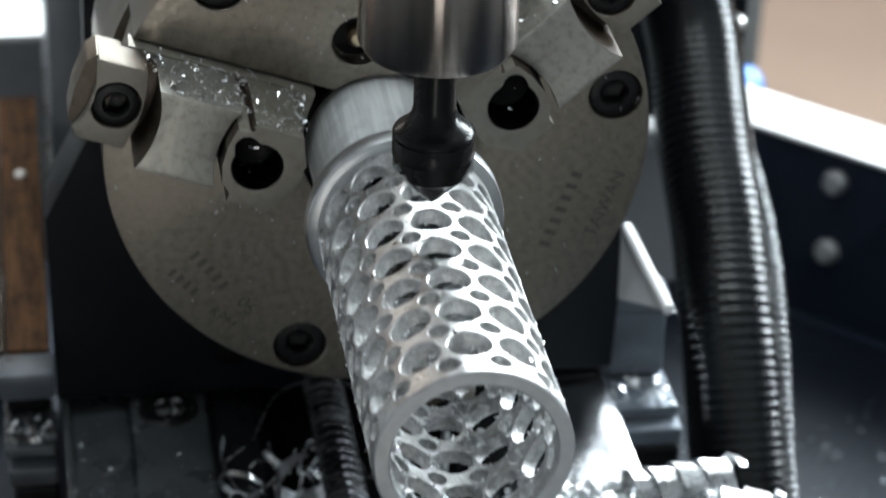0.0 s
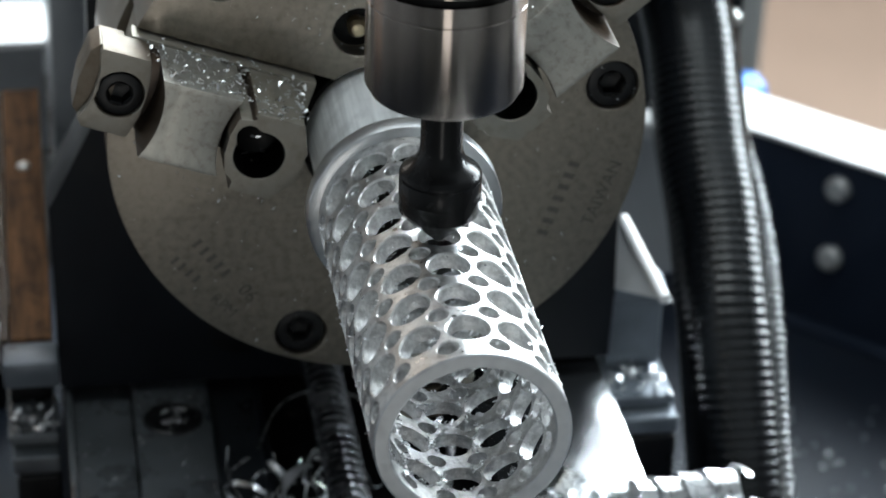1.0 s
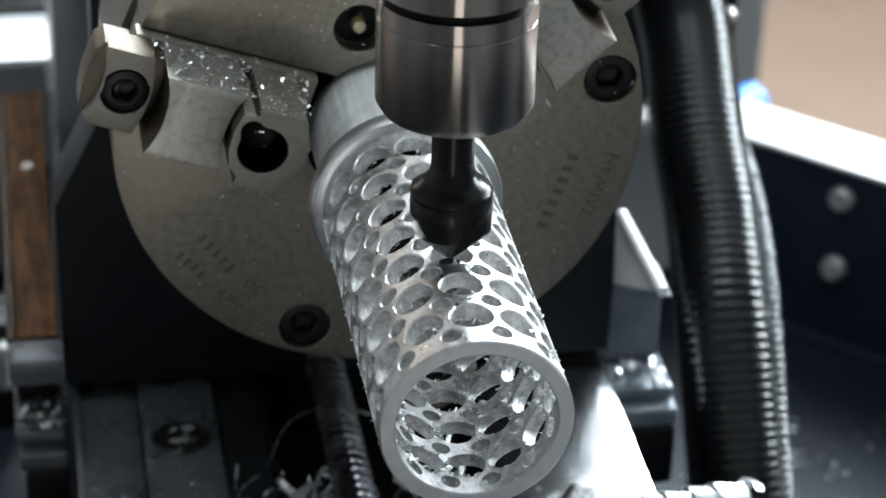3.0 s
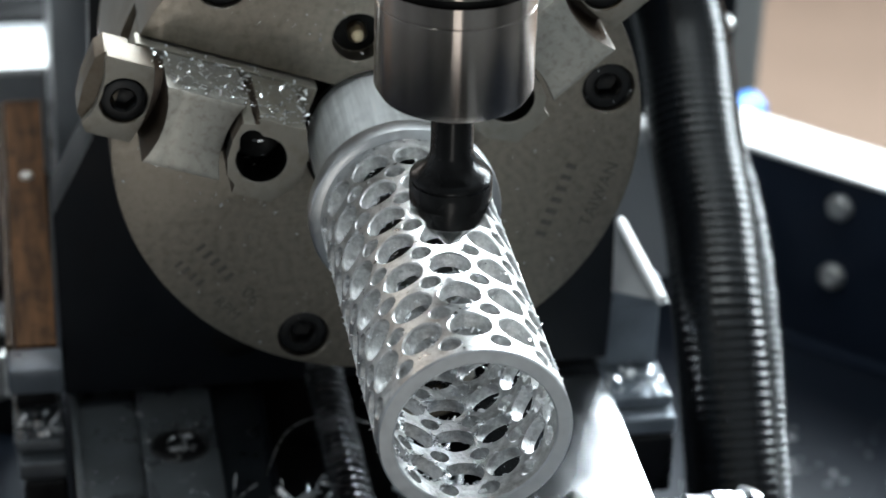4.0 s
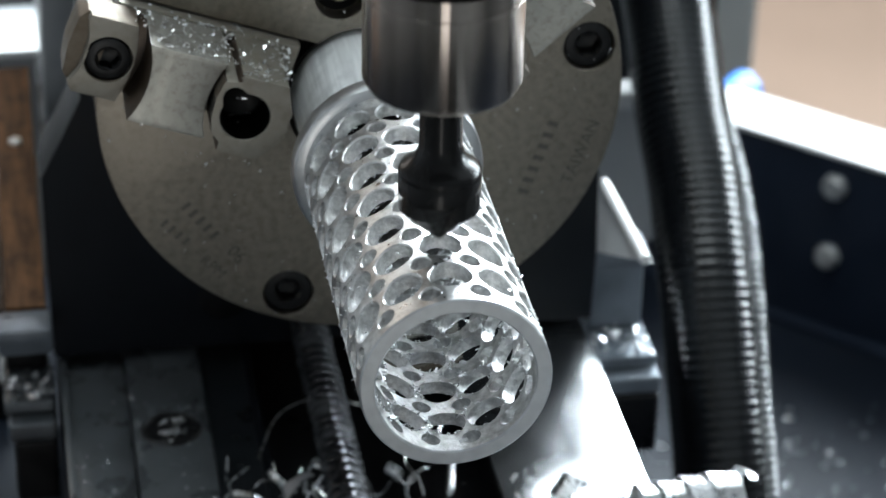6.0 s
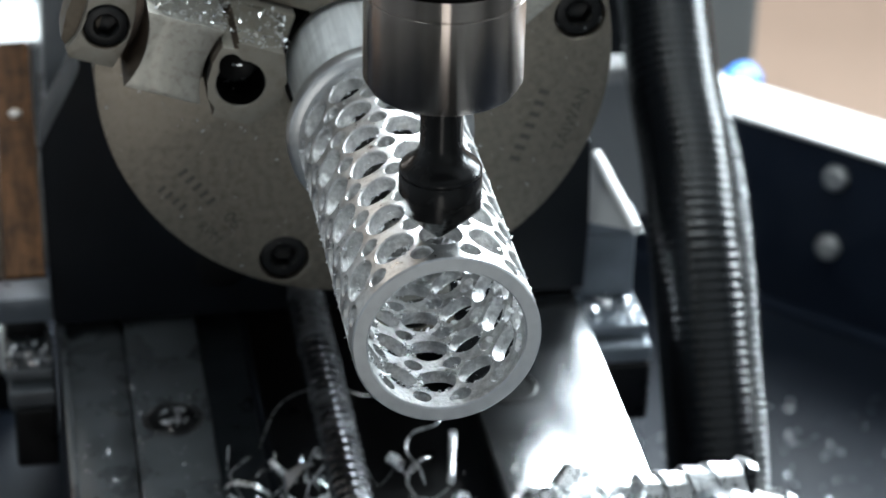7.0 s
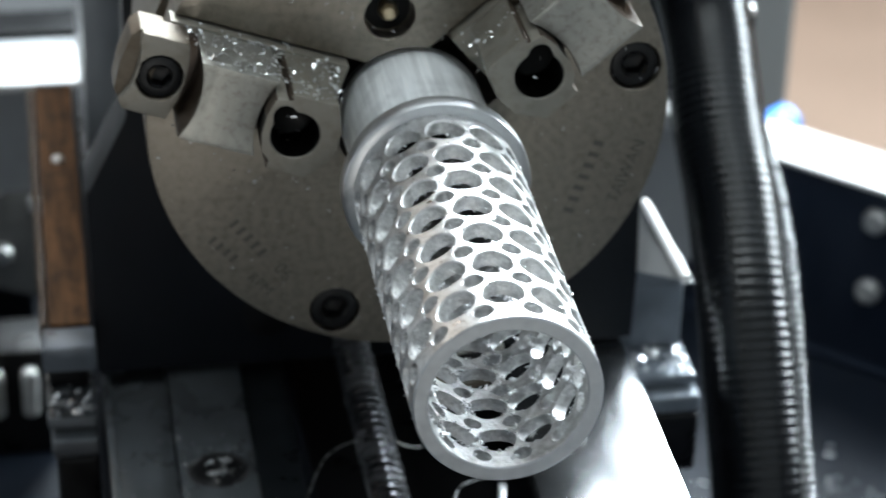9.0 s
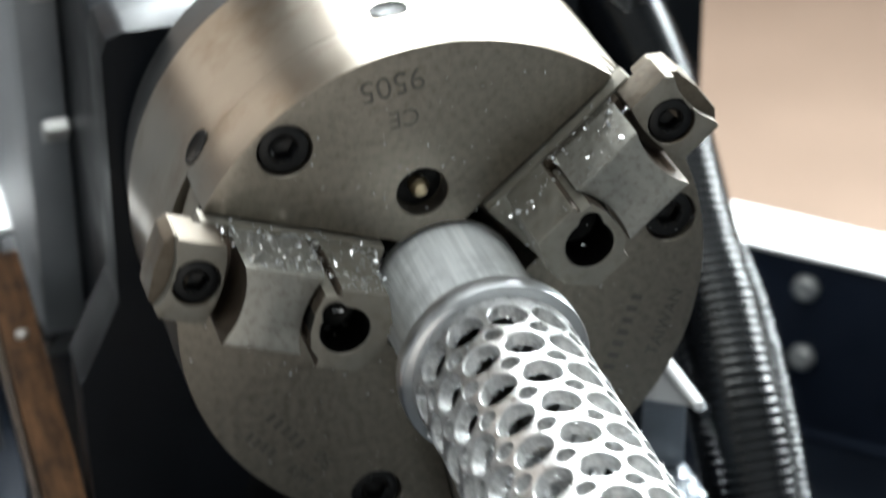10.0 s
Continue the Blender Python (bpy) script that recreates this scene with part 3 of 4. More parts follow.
def make_jaw(chuck, a, flip=1, out_by=0.0):
    """A stepped hard jaw: x runs outwards along the jaw, z across it, -y towards the viewer."""
    m = Matrix.Rotation(-a, 4, "Y") @ Matrix.Translation((out_by, 0, 0))
    hw = 0.0128
    bm = box(0.0250, 0.0822, -0.0045, 0.0035, -hw - 0.0006, hw + 0.0006, 0.0008)
    box(0.0260, 0.0790, 0.0030, 0.0090, -hw + 0.0030, hw - 0.0030, 0.0002, bm=bm)
    box(0.0250, 0.0795, 0.0080, 0.0220, -hw - 0.0006, hw + 0.0006, 0.0008, bm=bm)
    jaw = part("jaw", bm, M_JAW, chuck, "stepped hardened steel jaw with bolt holes", at=m)
    # the neck is coloured as the shade of a dark slit
    jaw.data.materials.append(M_DARK)
    for p in jaw.data.polygons:
        p.material_index = 1 if 0.0030 < p.center.y < 0.0085 and p.center.y != 0.0 else 0
    n = 12

    def bow(x, r, s):
        """Points across the jaw at x, bowed by an arc of radius r."""
        return [(x + s * (r - math.sqrt(r * r - (hw - 2 * hw * i / n) ** 2)), hw - 2 * hw * i / n) for i in range(n + 1)]
    def out(poly):
        return [(x, z * flip) for x, z in poly]
    inner = [(0.0345, -hw), (0.0290, -0.0052), (0.0283, -0.0040), (0.0288, -0.0026), (0.0281, -0.0013), (0.0286, 0.0), (0.0280, 0.0013), (0.0287, 0.0026), (0.0281, 0.0040), (0.0288, 0.0052), (0.0320, hw)]
    def darkened(ob, test):
        """Puts the shade of the grooves and bores into the colour of the faces that the test picks."""
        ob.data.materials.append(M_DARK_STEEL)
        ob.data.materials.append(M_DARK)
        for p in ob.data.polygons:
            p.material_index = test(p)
        return ob

    notch = [(0.0462, hw), (0.0472, 0.0120), (0.0460, 0.0113), (0.0466, 0.0106), (0.0510, 0.0098), (0.0520, 0.0040), (0.0517, -0.0020), (0.0500, -0.0075), (0.0470, -0.0100), (0.0470, -hw)]
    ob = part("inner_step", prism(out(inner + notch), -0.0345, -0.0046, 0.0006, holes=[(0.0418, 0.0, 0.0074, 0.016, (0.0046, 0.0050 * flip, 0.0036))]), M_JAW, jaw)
    darkened(ob, lambda p: 2 if -0.0342 < p.center.y < -0.0150 and math.hypot(p.center.x - 0.0418, p.center.z) < 0.0101
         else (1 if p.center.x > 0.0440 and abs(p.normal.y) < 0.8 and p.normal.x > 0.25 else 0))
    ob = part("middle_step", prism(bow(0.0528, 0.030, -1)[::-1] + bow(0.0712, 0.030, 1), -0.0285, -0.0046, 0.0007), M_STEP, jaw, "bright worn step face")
    darkened(ob, lambda p: 1 if abs(p.normal.x) > 0.7 else 0)
    # groove floor, coloured dark for the shade between the steps
    part("step_web", prism([(0.0470, -hw + 0.0012), (0.0470, hw), (0.0760, hw), (0.0760, -hw + 0.0012)], -0.0085, -0.0047, 0.0006), M_DARK_STEEL, jaw)
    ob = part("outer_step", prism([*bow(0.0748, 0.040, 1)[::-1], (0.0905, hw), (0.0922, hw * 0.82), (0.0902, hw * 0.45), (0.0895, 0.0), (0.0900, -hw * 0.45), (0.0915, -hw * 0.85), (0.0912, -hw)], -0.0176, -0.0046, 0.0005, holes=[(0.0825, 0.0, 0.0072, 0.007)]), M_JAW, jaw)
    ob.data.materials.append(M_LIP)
    # groove wall: painted shade; sides: worn brown steel, which also subdues their glare
    darkened(ob, lambda p: 2 if p.center.x < 0.0785 and p.normal.x < -0.6 and abs(p.normal.y) < 0.5 else 1 if abs(p.normal.z) > 0.6 else 0)
    part("end_lip", prism([(0.0840, hw - 0.0003), (0.0900, hw - 0.0003), (0.0940, hw * 0.70), (0.0948, 0.0), (0.0940, -hw * 0.75), (0.0918, -hw + 0.0003), (0.0840, -hw + 0.0003)], -0.0142, -0.0006, 0.0008), M_LIP, jaw, "brown worn jaw end")
    socket_screw(jaw, 0, 0, 0, 0.0067, pose(0.0825, -0.0170, 0))
    # bottom of the bolt hole, its shade painted near-black
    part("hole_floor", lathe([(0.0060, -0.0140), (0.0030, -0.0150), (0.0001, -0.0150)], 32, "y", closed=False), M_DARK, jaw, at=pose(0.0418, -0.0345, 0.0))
    return jaw


R_O, R_I = 0.0253, 0.0211
PITCH, Y_FIRST, Y_END, Y_START = 0.01545, -0.0575, -0.1632, -0.0475


def make_tube():
    th = thing("perforated_tube", "bright drilled aluminium tube with large and small round holes", "tube", pose(0.0008, 0, -0.0004))
    U, V = R_O * radians(15), PITCH / 2
    rb = (0.0059, 0.0055, 0.0052)
    rs = (0.0030, 0.0027, 0.0026)
    # octagon corner heights so that slanted edges pass between large and small holes
    cut_u, cut_v = 0.0040, 0.0047
    seg = 6

    def edge(p, q):
        return [(p[0] + (q[0] - p[0]) * i / seg, p[1] + (q[1] - p[1]) * i / seg) for i in range(seg)]
    oc = [(U, -V + cut_v), (U, V - cut_v), (U - cut_u, V), (-U + cut_u, V), (-U, V - cut_v), (-U, -V + cut_v), (-U + cut_u, -V), (U - cut_u, -V)]
    di = [(cut_u, 0), (0, cut_v), (-cut_u, 0), (0, -cut_v)]
    octagon = [p for i in range(8) for p in edge(oc[i], oc[(i + 1) % 8])]
    diamond = [p for i in range(4) for p in edge(di[i], di[(i + 1) % 4])]
    bm = bmesh.new()
    seen = {}

    def vert(layer, th0, u, y, hole=None):
        r = (R_O, R_O - 0.0004, R_I)[layer]
        a = th0 + (u / R_O if hole is None else math.asin(u / r))
        key = (layer, round((a % (2 * math.pi)) * 20000) % round(2 * math.pi * 20000), round(y * 4e5))
        if key not in seen:
            seen[key] = bm.verts.new((r * math.sin(a), y, r * math.cos(a)))
        return seen[key]

    def cell(th0, y0, outline, radii):
        n = len(outline)
        out, inn, rim, wall, low = [], [], [], [], []
        for u, v in outline:
            l = math.hypot(u, v)
            c, s = u / l, v / l
            out.append(vert(0, th0, u, y0 + v))
            inn.append(vert(2, th0, u, y0 + v))
            rim.append(vert(0, th0, radii[0] * c, y0 + radii[0] * s, True))
            wall.append(vert(1, th0, radii[1] * c, y0 + radii[1] * s, True))
            low.append(vert(2, th0, radii[2] * c, y0 + radii[2] * s, True))
        for i in range(n):
            j = (i + 1) % n
            for a, b in ((out, rim), (rim, wall), (wall, low), (low, inn)):
                f = {a[i], a[j], b[j], b[i]}
                if len(f) >= 3:
                    try:
                        bm.faces.new([v for k, v in enumerate((a[i], a[j], b[j], b[i])) if v not in (a[i], a[j], b[j], b[i])[:k]])
                    except ValueError:
                        pass
    for k in range(12):
        for j in range(7):
            cell(radians(30 * k), Y_FIRST - PITCH * j, octagon, rb)
            cell(radians(30 * k + 15), Y_FIRST - PITCH * (j + 0.5), diamond, rs)
    # solid bands at both ends, drawn from the open edges
    edges = [e for e in bm.edges if len(e.link_faces) == 1]
    mid = Y_FIRST - PITCH * 3
    new_verts = {}

    def ring_vert(v, y):
        if (v, y) not in new_verts:
            new_verts[(v, y)] = bm.verts.new((v.co.x, y, v.co.z))
        return new_verts[(v, y)]
    for e in edges:
        a, b = e.verts
        y = Y_START if (a.co.y + b.co.y) / 2 > mid else Y_END + 0.0004
        bm.faces.new((a, b, ring_vert(b, y), ring_vert(a, y)))
    body = part("perforated_body", bm, M_ALU, th)
    body.data.materials.append(M_BORE)
    body.data.materials.append(M_DRILLED)
    for p in body.data.polygons:
        p.material_index = 1 if math.hypot(p.center.x, p.center.z) < R_I + 0.0002 else 2 if math.hypot(p.center.x, p.center.z) < R_O - 0.0007 else 0
    part("end_face", lathe([(R_I, 0.0), (R_I + 0.0004, 0.0004), (R_O - 0.0004, 0.0004), (R_O, 0.0)], 96, "y", closed=False), M_ALU_FACE, th, "matt turned end face", at=pose(0, Y_END + 0.0004, 0))
    part("collar", lathe([(0.0251, 0.0480), (0.0276, 0.0478), (0.0282, 0.0474), (0.0285, 0.0466), (0.0285, 0.0425), (0.0282, 0.0412), (0.0270, 0.0395), (0.0230, 0.0330)], 96, "y", closed=False), M_COLLAR, th, "plain turned collar")
    part("stub", lathe([(0.0230, 0.0330), (0.0228, 0.0300), (0.0228, -0.004), (0.0150, -0.004)], 96, "y", closed=False), M_ALU_RAW, th, "dull sawn aluminium stub held in the jaws")
    part("inner_wall", lathe([(0.0150, -0.004), (R_I - 0.0002, 0.0400), (R_I - 0.0002, 0.0478)], 96, "y", closed=False), M_ALU, th)
    return th


def even(pts, step):
    """The same line in even steps."""
    out, acc = [pts[0]], 0.0
    for a, b in zip(pts, pts[1:]):
        d = (b - a).length
        while acc + d >= step:
            a = a + (b - a) * ((step - acc) / d)
            d = (b - a).length
            out.append(a)
            acc = 0.0
        acc += d
    return out


def make_hose():
    th = thing("cable_conduit", "black ribbed flexible conduit curving down beside the chuck", "conduit")
    line = [(0.1433, 0.285, -0.0227), (0.1566, 0.270, -0.0553), (0.1654, 0.250, -0.0886), (0.1652, 0.213, -0.1228), (0.1657, 0.185, -0.1455),
            (0.1640, 0.156, -0.1710), (0.1636, 0.130, -0.2065), (0.1637, 0.108, -0.2419), (0.1639, 0.092, -0.2829), (0.164, 0.078, -0.330)]
    out = even(spline(line, 60), 0.00048)
    prof = (0.0, 0.0002, 0.0004, 0.0005, 0.0005, 0.0004, 0.0002, 0.0)
    part("ribbed_sleeve", pipe(out, lambda i: 0.0193 + 0.0008 * max(0.0, 1 - i / 200) + prof[i % 8] * min(0.75, max(0.15, (i - 60) / 220)), 48), M_HOSE, th)
    part("end_fitting", pipe([Vector(p) for p in ((0.1370, 0.292, -0.0070), (0.1410, 0.287, -0.0170), (0.1450, 0.283, -0.0270))], 0.0214, 32), M_BLACK, th, "black conduit gland")
    part("gland_screw", lathe([(0.0040, -0.001), (0.0042, 0.003), (0.0030, 0.0050), (0.0001, 0.0055)], 16, "y"), M_ZINC, th, "shiny screw", at=pose(0.2005, 0.3065, -0.1104))
    return th


def make_thin_hose():
    th = thing("spiral_hose", "thin grey-brown spiral hose running beside the black conduit", "hose")
    line = [(0.1560, 0.290, -0.060), (0.1690, 0.250, -0.0940), (0.1790, 0.205, -0.1230), (0.1829, 0.178, -0.1478), (0.1815, 0.150, -0.1722),
            (0.1797, 0.122, -0.2063), (0.1799, 0.100, -0.2406), (0.1797, 0.085, -0.2807), (0.1797, 0.072, -0.325)]
    out = even(spline(line, 40), 0.00056)
    prof = (0.0, 0.0006, 0.0009, 0.0009, 0.0006, 0.0)
    part("spiral_sleeve", pipe(out, lambda i: 0.0048 + prof[i % 6], 20), M_HOSE2, th)
    part("ferrule", pipe(out[:24], 0.0064, 20), M_IRON, th, "dark crimped ferrule")
    part("ferrule", pipe(out[-24:], 0.0064, 20), M_IRON, th, "dark crimped ferrule")
    return th


def make_guide_block(xa, xb, body):
    th = thing("bearing_block", "black bearing block with chips lying on its ledge", "bearing block", group="bearing blocks")
    part("top_cap", box(xa, xb, 0.1164, 0.1295, -0.1373, -0.1297, 0.002, seg=3), body, th)
    part("block_body", box(xa + 0.0006, xb - 0.0006, 0.1175, 0.1305, -0.1662, -0.1379, 0.002, seg=3), body, th)
    part("ledge", box(xa - 0.0005, xb + 0.0010, 0.0968, 0.1305, -0.1716, -0.1667, 0.0015, seg=3), M_RAIL if body is M_BLACK else M_CAP, th, "blue-grey ledge strewn with chips")
    part("lower_ledge", box(xa + 0.0005, xb + 0.0015, 0.0902, 0.1295, -0.1798, -0.1722, 0.002, seg=3), M_RAIL if body is M_BLACK else M_CAP, th)
    part("end_seal", box(xa + 0.002, xb + 0.0015, 0.0902, 0.1275, -0.2071, -0.1804, 0.003, seg=3), M_BLACK, th)
    return th


housing = make_housing()
chuck = make_chuck()
for a, flip, out_by in zip(JAW_A, (-1, 1, 1), (0.0006, 0.0022, 0.001)):
    make_jaw(chuck, a, flip, out_by)
tube = make_tube()
hose = make_hose()
thin = make_thin_hose()
blk_l = make_guide_block(-0.1180, -0.1015, M_BLACK)
blk_r = make_guide_block(0.1055, 0.1279, M_CAP)
scale = thing("side_bar", "rusty brown steel bar with a screw beside the grey column", "steel bar")
TILT = Matrix.Translation((-0.1085, 0.137, -0.1255)) @ Matrix.Rotation(radians(4.3), 4, "X")
part("bar", box(-0.0075, 0.0075, -0.036, 0.137, -0.008, 0.0, 0.0014), M_RUST, scale, at=TILT)
part("bar_edge", box(-0.0110, -0.0078, -0.035, 0.137, -0.008, -0.001, 0.001), M_DARK_STEEL, scale, at=TILT)
part("bar_cap", box(-0.0105, 0.0090, -0.0500, -0.0364, -0.0120, -0.0010, 0.002), M_CAP, scale, "blue-grey end cap", at=TILT)
part("bar_foot", box(-0.006, 0.006, 0.02, 0.09, -0.030, -0.0081, 0.001), M_BLACK, scale, at=TILT)
part("screw", lathe([(0.0026, -0.001), (0.0026, 0.0012), (0.0016, 0.0020), (0.0001, 0.0020)], 16), M_ZINC, scale, "bright screw head", at=TILT @ pose(0.0, 0.077, 0.0))
CARRIED += [housing, chuck, tube, hose, thin, blk_l, blk_r, scale]

# ---- the spindle ----
X_TOOL, Y_TOOL = 0.0008, -0.0915


def make_tool():
    th = thing("tool_holder", "polished steel tool holder with a black countersink cutter", "tool holder", pose(X_TOOL, Y_TOOL, PLUNGE[0][1]))
    R = 0.0205
    part("holder_body", lathe([(0.0075, 0.0005), (0.0175, 0.0), (0.0190, 0.0004), (R, 0.0030), (R, 0.0262), (R - 0.0003, 0.0264), (R - 0.0003, 0.0267), (R, 0.0269), (R, 0.0318)], 96), M_HOLDER, th)
    part("groove", lathe([(R - 0.0014, 0.0310), (R - 0.0014, 0.0350)], 96), M_DARK, th)
    part("holder_shank", lathe([(R, 0.0340), (R + 0.0004, 0.0344), (R + 0.0004, 0.080), (0.020, 0.083), (0.020, 0.16)], 96), M_HOLDER, th)
    part("spindle_nose", lathe([(0.0205, 0.155), (0.038, 0.157), (0.042, 0.165), (0.042, 0.46), (0.0205, 0.46)], 64), M_IRON, th, "dark spindle nose")
    part("cutter_shank", lathe([(0.0056, 0.001), (0.0056, -0.0165), (0.0059, -0.0182), (0.0067, -0.0200), (0.0082, -0.0217), (0.0096, -0.0227), (0.0105, -0.0234),
                               (0.0109, -0.0242), (0.0109, -0.0250), (0.01072, -0.0253), (0.01072, -0.0256), (0.0109, -0.0259), (0.0109, -0.0306)], 64), M_TOOL, th, "black coated countersink cutter")
    # the fluted end turns in the spindle
    bm = bmesh.new()
    prof = [(0.0108, -0.0307), (0.0109, -0.0335), (0.0109, -0.0352), (0.0084, -0.0378), (0.0056, -0.0404), (0.0028, -0.0430), (0.0008, -0.0448)]
    seg, rings = 72, []
    for r, h in prof:
        ring = []
        for i in range(seg):
            a = 2 * math.pi * i / seg
            ph = (i * 3 / seg - (h + 0.0307) * 14) % 1.0
            cut = 0.42 * min(1.0, (-h - 0.0300) / 0.004) if 0.55 < ph < 0.93 else 0.0
            rr = r * (1 - cut) * (1 - 0.05 * ph)
            ring.append(bm.verts.new((rr * math.cos(a), rr * math.sin(a), h)))
        rings.append(ring)
    for p, q in zip(rings, rings[1:]):
        for i in range(seg):
            bm.faces.new((p[i], p[(i + 1) % seg], q[(i + 1) % seg], q[i]))
    bm.faces.new(rings[0])
    bm.faces.new(rings[-1])
    part("cutting_tip", bm, M_TOOL, th, "black fluted cutting tip")
    return th


tool = make_tool()
tip = next(ob for ob in tool.children if ob.name.startswith("cutting_tip"))
SPIN = 85.0      # degrees a thirtieth of a second

setting("spindle_head", box(-0.075, 0.077, -0.175, -0.010, 0.50, 1.8995, 0.004), M_NAVY, "dark navy spindle head above the tool holder")

# ---- chips ----
rng = random.Random(7)


def flake(bm, p, size, normal=None):
    """A small bent sliver with two folded faces and some thickness."""
    q = Vector((rng.gauss(0, 1), rng.gauss(0, 1), rng.gauss(0, 1))).normalized().to_track_quat("Z", "Y")
    if normal is not None:
        q = Vector(normal).to_track_quat("Z", "Y") @ Euler((rng.uniform(-0.7, 0.7), rng.uniform(-0.7, 0.7), rng.uniform(0, 6.3))).to_quaternion()
    l, w, t = size * rng.uniform(0.6, 1.6), size * rng.uniform(0.25, 0.6), size * 0.08
    bend = size * rng.uniform(-0.3, 0.5)
    pts = [(-l / 2, -w / 2, 0), (0, -w / 2 * rng.uniform(0.7, 1.2), bend), (l / 2, -w / 3, bend * 0.3), (l / 2, w / 3, bend * 0.2), (0, w / 2, bend), (-l / 2, w / 2 * rng.uniform(0.4, 1), 0)]
    lo = [bm.verts.new(Vector(p) + q @ Vector(v)) for v in pts]
    hi = [bm.verts.new(Vector(p) + q @ (Vector(v) + Vector((0, 0, t)))) for v in pts]
    for a in (lo, hi):
        bm.faces.new((a[0], a[1], a[4], a[5]))
        bm.faces.new((a[1], a[2], a[3], a[4]))
    for i in range(6):
        j = (i + 1) % 6
        bm.faces.new((lo[i], lo[j], hi[j], hi[i]))


def curl(bm, p, axis, r, width, turns, pitch, thick=0.00012, grow=0.0, seg=22):
    """A helical ribbon chip."""
    q = Vector(axis).to_track_quat("Z", "Y")
    n = max(4, int(turns * seg))
    ph = rng.uniform(0, 6.3)
    prev = None
    for i in range(n + 1):
        a = ph + 2 * math.pi * i / seg
        rr = r * (1 + grow * i / n) * (1 + 0.04 * math.sin(i * 1.7))
        z = pitch * i / seg
        w = width * min(1, 0.3 + 3 * i / n, 0.3 + 3 * (n - i) / n)
        ring = []
        for dr, dz in ((0, -w / 2), (thick, -w / 2), (thick - width * 0.15, w / 2), (-width * 0.15, w / 2)):
            ring.append(bm.verts.new(Vector(p) + q @ Vector(((rr + dr) * math.cos(a), (rr + dr) * math.sin(a), z + dz))))
        if prev:
            for k in range(4):
                bm.faces.new((prev[k], prev[(k + 1) % 4], ring[(k + 1) % 4], ring[k]))
        prev = ring


def strand(bm, pts, r):
    pipe(spline(pts, 8), r, 5, bm)


def stuff(name, bm, label, category, material=None):
    ob = part(name, bm, material or M_CHIP, None, smooth=False)
    return tagged(ob, label, category, kind="stuff")


# chips heaped at the front of the bed, right of the guide plate
bm = bmesh.new()
for i in range(420):
    x, y = rng.gauss(0.078, 0.011), rng.gauss(0.0200, 0.009)
    if i % 3 == 0:
        x, y = rng.gauss(0.111, 0.014), rng.gauss(0.0115, 0.010)
    h = 0.010 * math.exp(-((x - 0.090) / 0.03) ** 2 - ((y - 0.016) / 0.014) ** 2)
    p = (x, y, RAIL_Z + 0.0008 + rng.uniform(0, 1) * h - (0.004 if x > 0.1015 else 0))
    if rng.random() < 0.5:
        curl(bm, p, (rng.gauss(0, 1), rng.gauss(0, 1), rng.gauss(0, 0.5)), rng.uniform(0.0008, 0.0022), rng.uniform(0.0006, 0.0018), rng.uniform(0.5, 2), rng.uniform(0.001, 0.002), seg=12)
    else:
        flake(bm, p, rng.uniform(0.001, 0.004))
stuff("chip_heap", bm, "heap of bright curled aluminium chips on the bed", "metal chips")


def make_big_curl(x, y, z, axis, r, turns, pitch, width, material=None):
    b = bmesh.new()
    curl(b, (0, 0, 0), axis, r, width, turns, pitch, 0.0003, 0.15, 28)
    ob = part("chip_curl", b, material or M_CHIP, None)
    ob.matrix_basis = pose(x, y, z)
    return tagged(ob, "bright tightly wound aluminium chip curl lying on the bed", "metal chip", "chip curls")


make_big_curl(0.0903, 0.0157, -0.1471, (1, 0.05, 0.03), 0.0072, 4.6, 0.0088, 0.0100)
make_big_curl(0.0735, 0.0073, -0.1512, (0.8, 0.5, 0.1), 0.0040, 3, 0.0048, 0.0044)
make_big_curl(0.1177, 0.0051, -0.1481, (0.9, -0.4, 0.1), 0.0066, 3, 0.0078, 0.0090)
make_big_curl(-0.0171, 0.0241, -0.1665, (0.2, 0.3, 1), 0.0075, 1.4, 0.0016, 0.0030)
make_big_curl(-0.0308, 0.0388, -0.1665, (0.5, -0.4, 0.6), 0.0090, 1.2, 0.002, 0.0022)
make_big_curl(0.0250, 0.0515, -0.1581, (0.1, -1, 0.3), 0.0070, 0.8, 0.002, 0.0014)
make_big_curl(0.0377, 0.0346, -0.1665, (-0.1, 1, 0.1), 0.0026, 9, 0.0016, 0.0012)
make_big_curl(0.0714, 0.0367, -0.1539, (0.6, 0.6, 0.7), 0.0050, 0.5, 0.002, 0.0090)
make_big_curl(-0.0392, 0.0451, -0.1571, (0.5, 1, 0.6), 0.0070, 1.3, 0.003, 0.0022)
make_big_curl(-0.0266, 0.0578, -0.1571, (1, 0.4, 0.8), 0.0055, 1.2, 0.003, 0.0018)
make_big_curl(-0.0161, 0.0410, -0.1519, (-0.15, 1, 0.1), 0.0095, 0.75, 0.002, 0.0085, M_ALU_FACE)
make_big_curl(0.0313, 0.0410, -0.1539, (0.20, 1, 0.15), 0.0011, 22, 0.0012, 0.0010)
make_big_curl(0.0140, 0.0663, -0.1591, (0.45, -0.9, 0.1), 0.0018, 3, 0.0022, 0.0022)

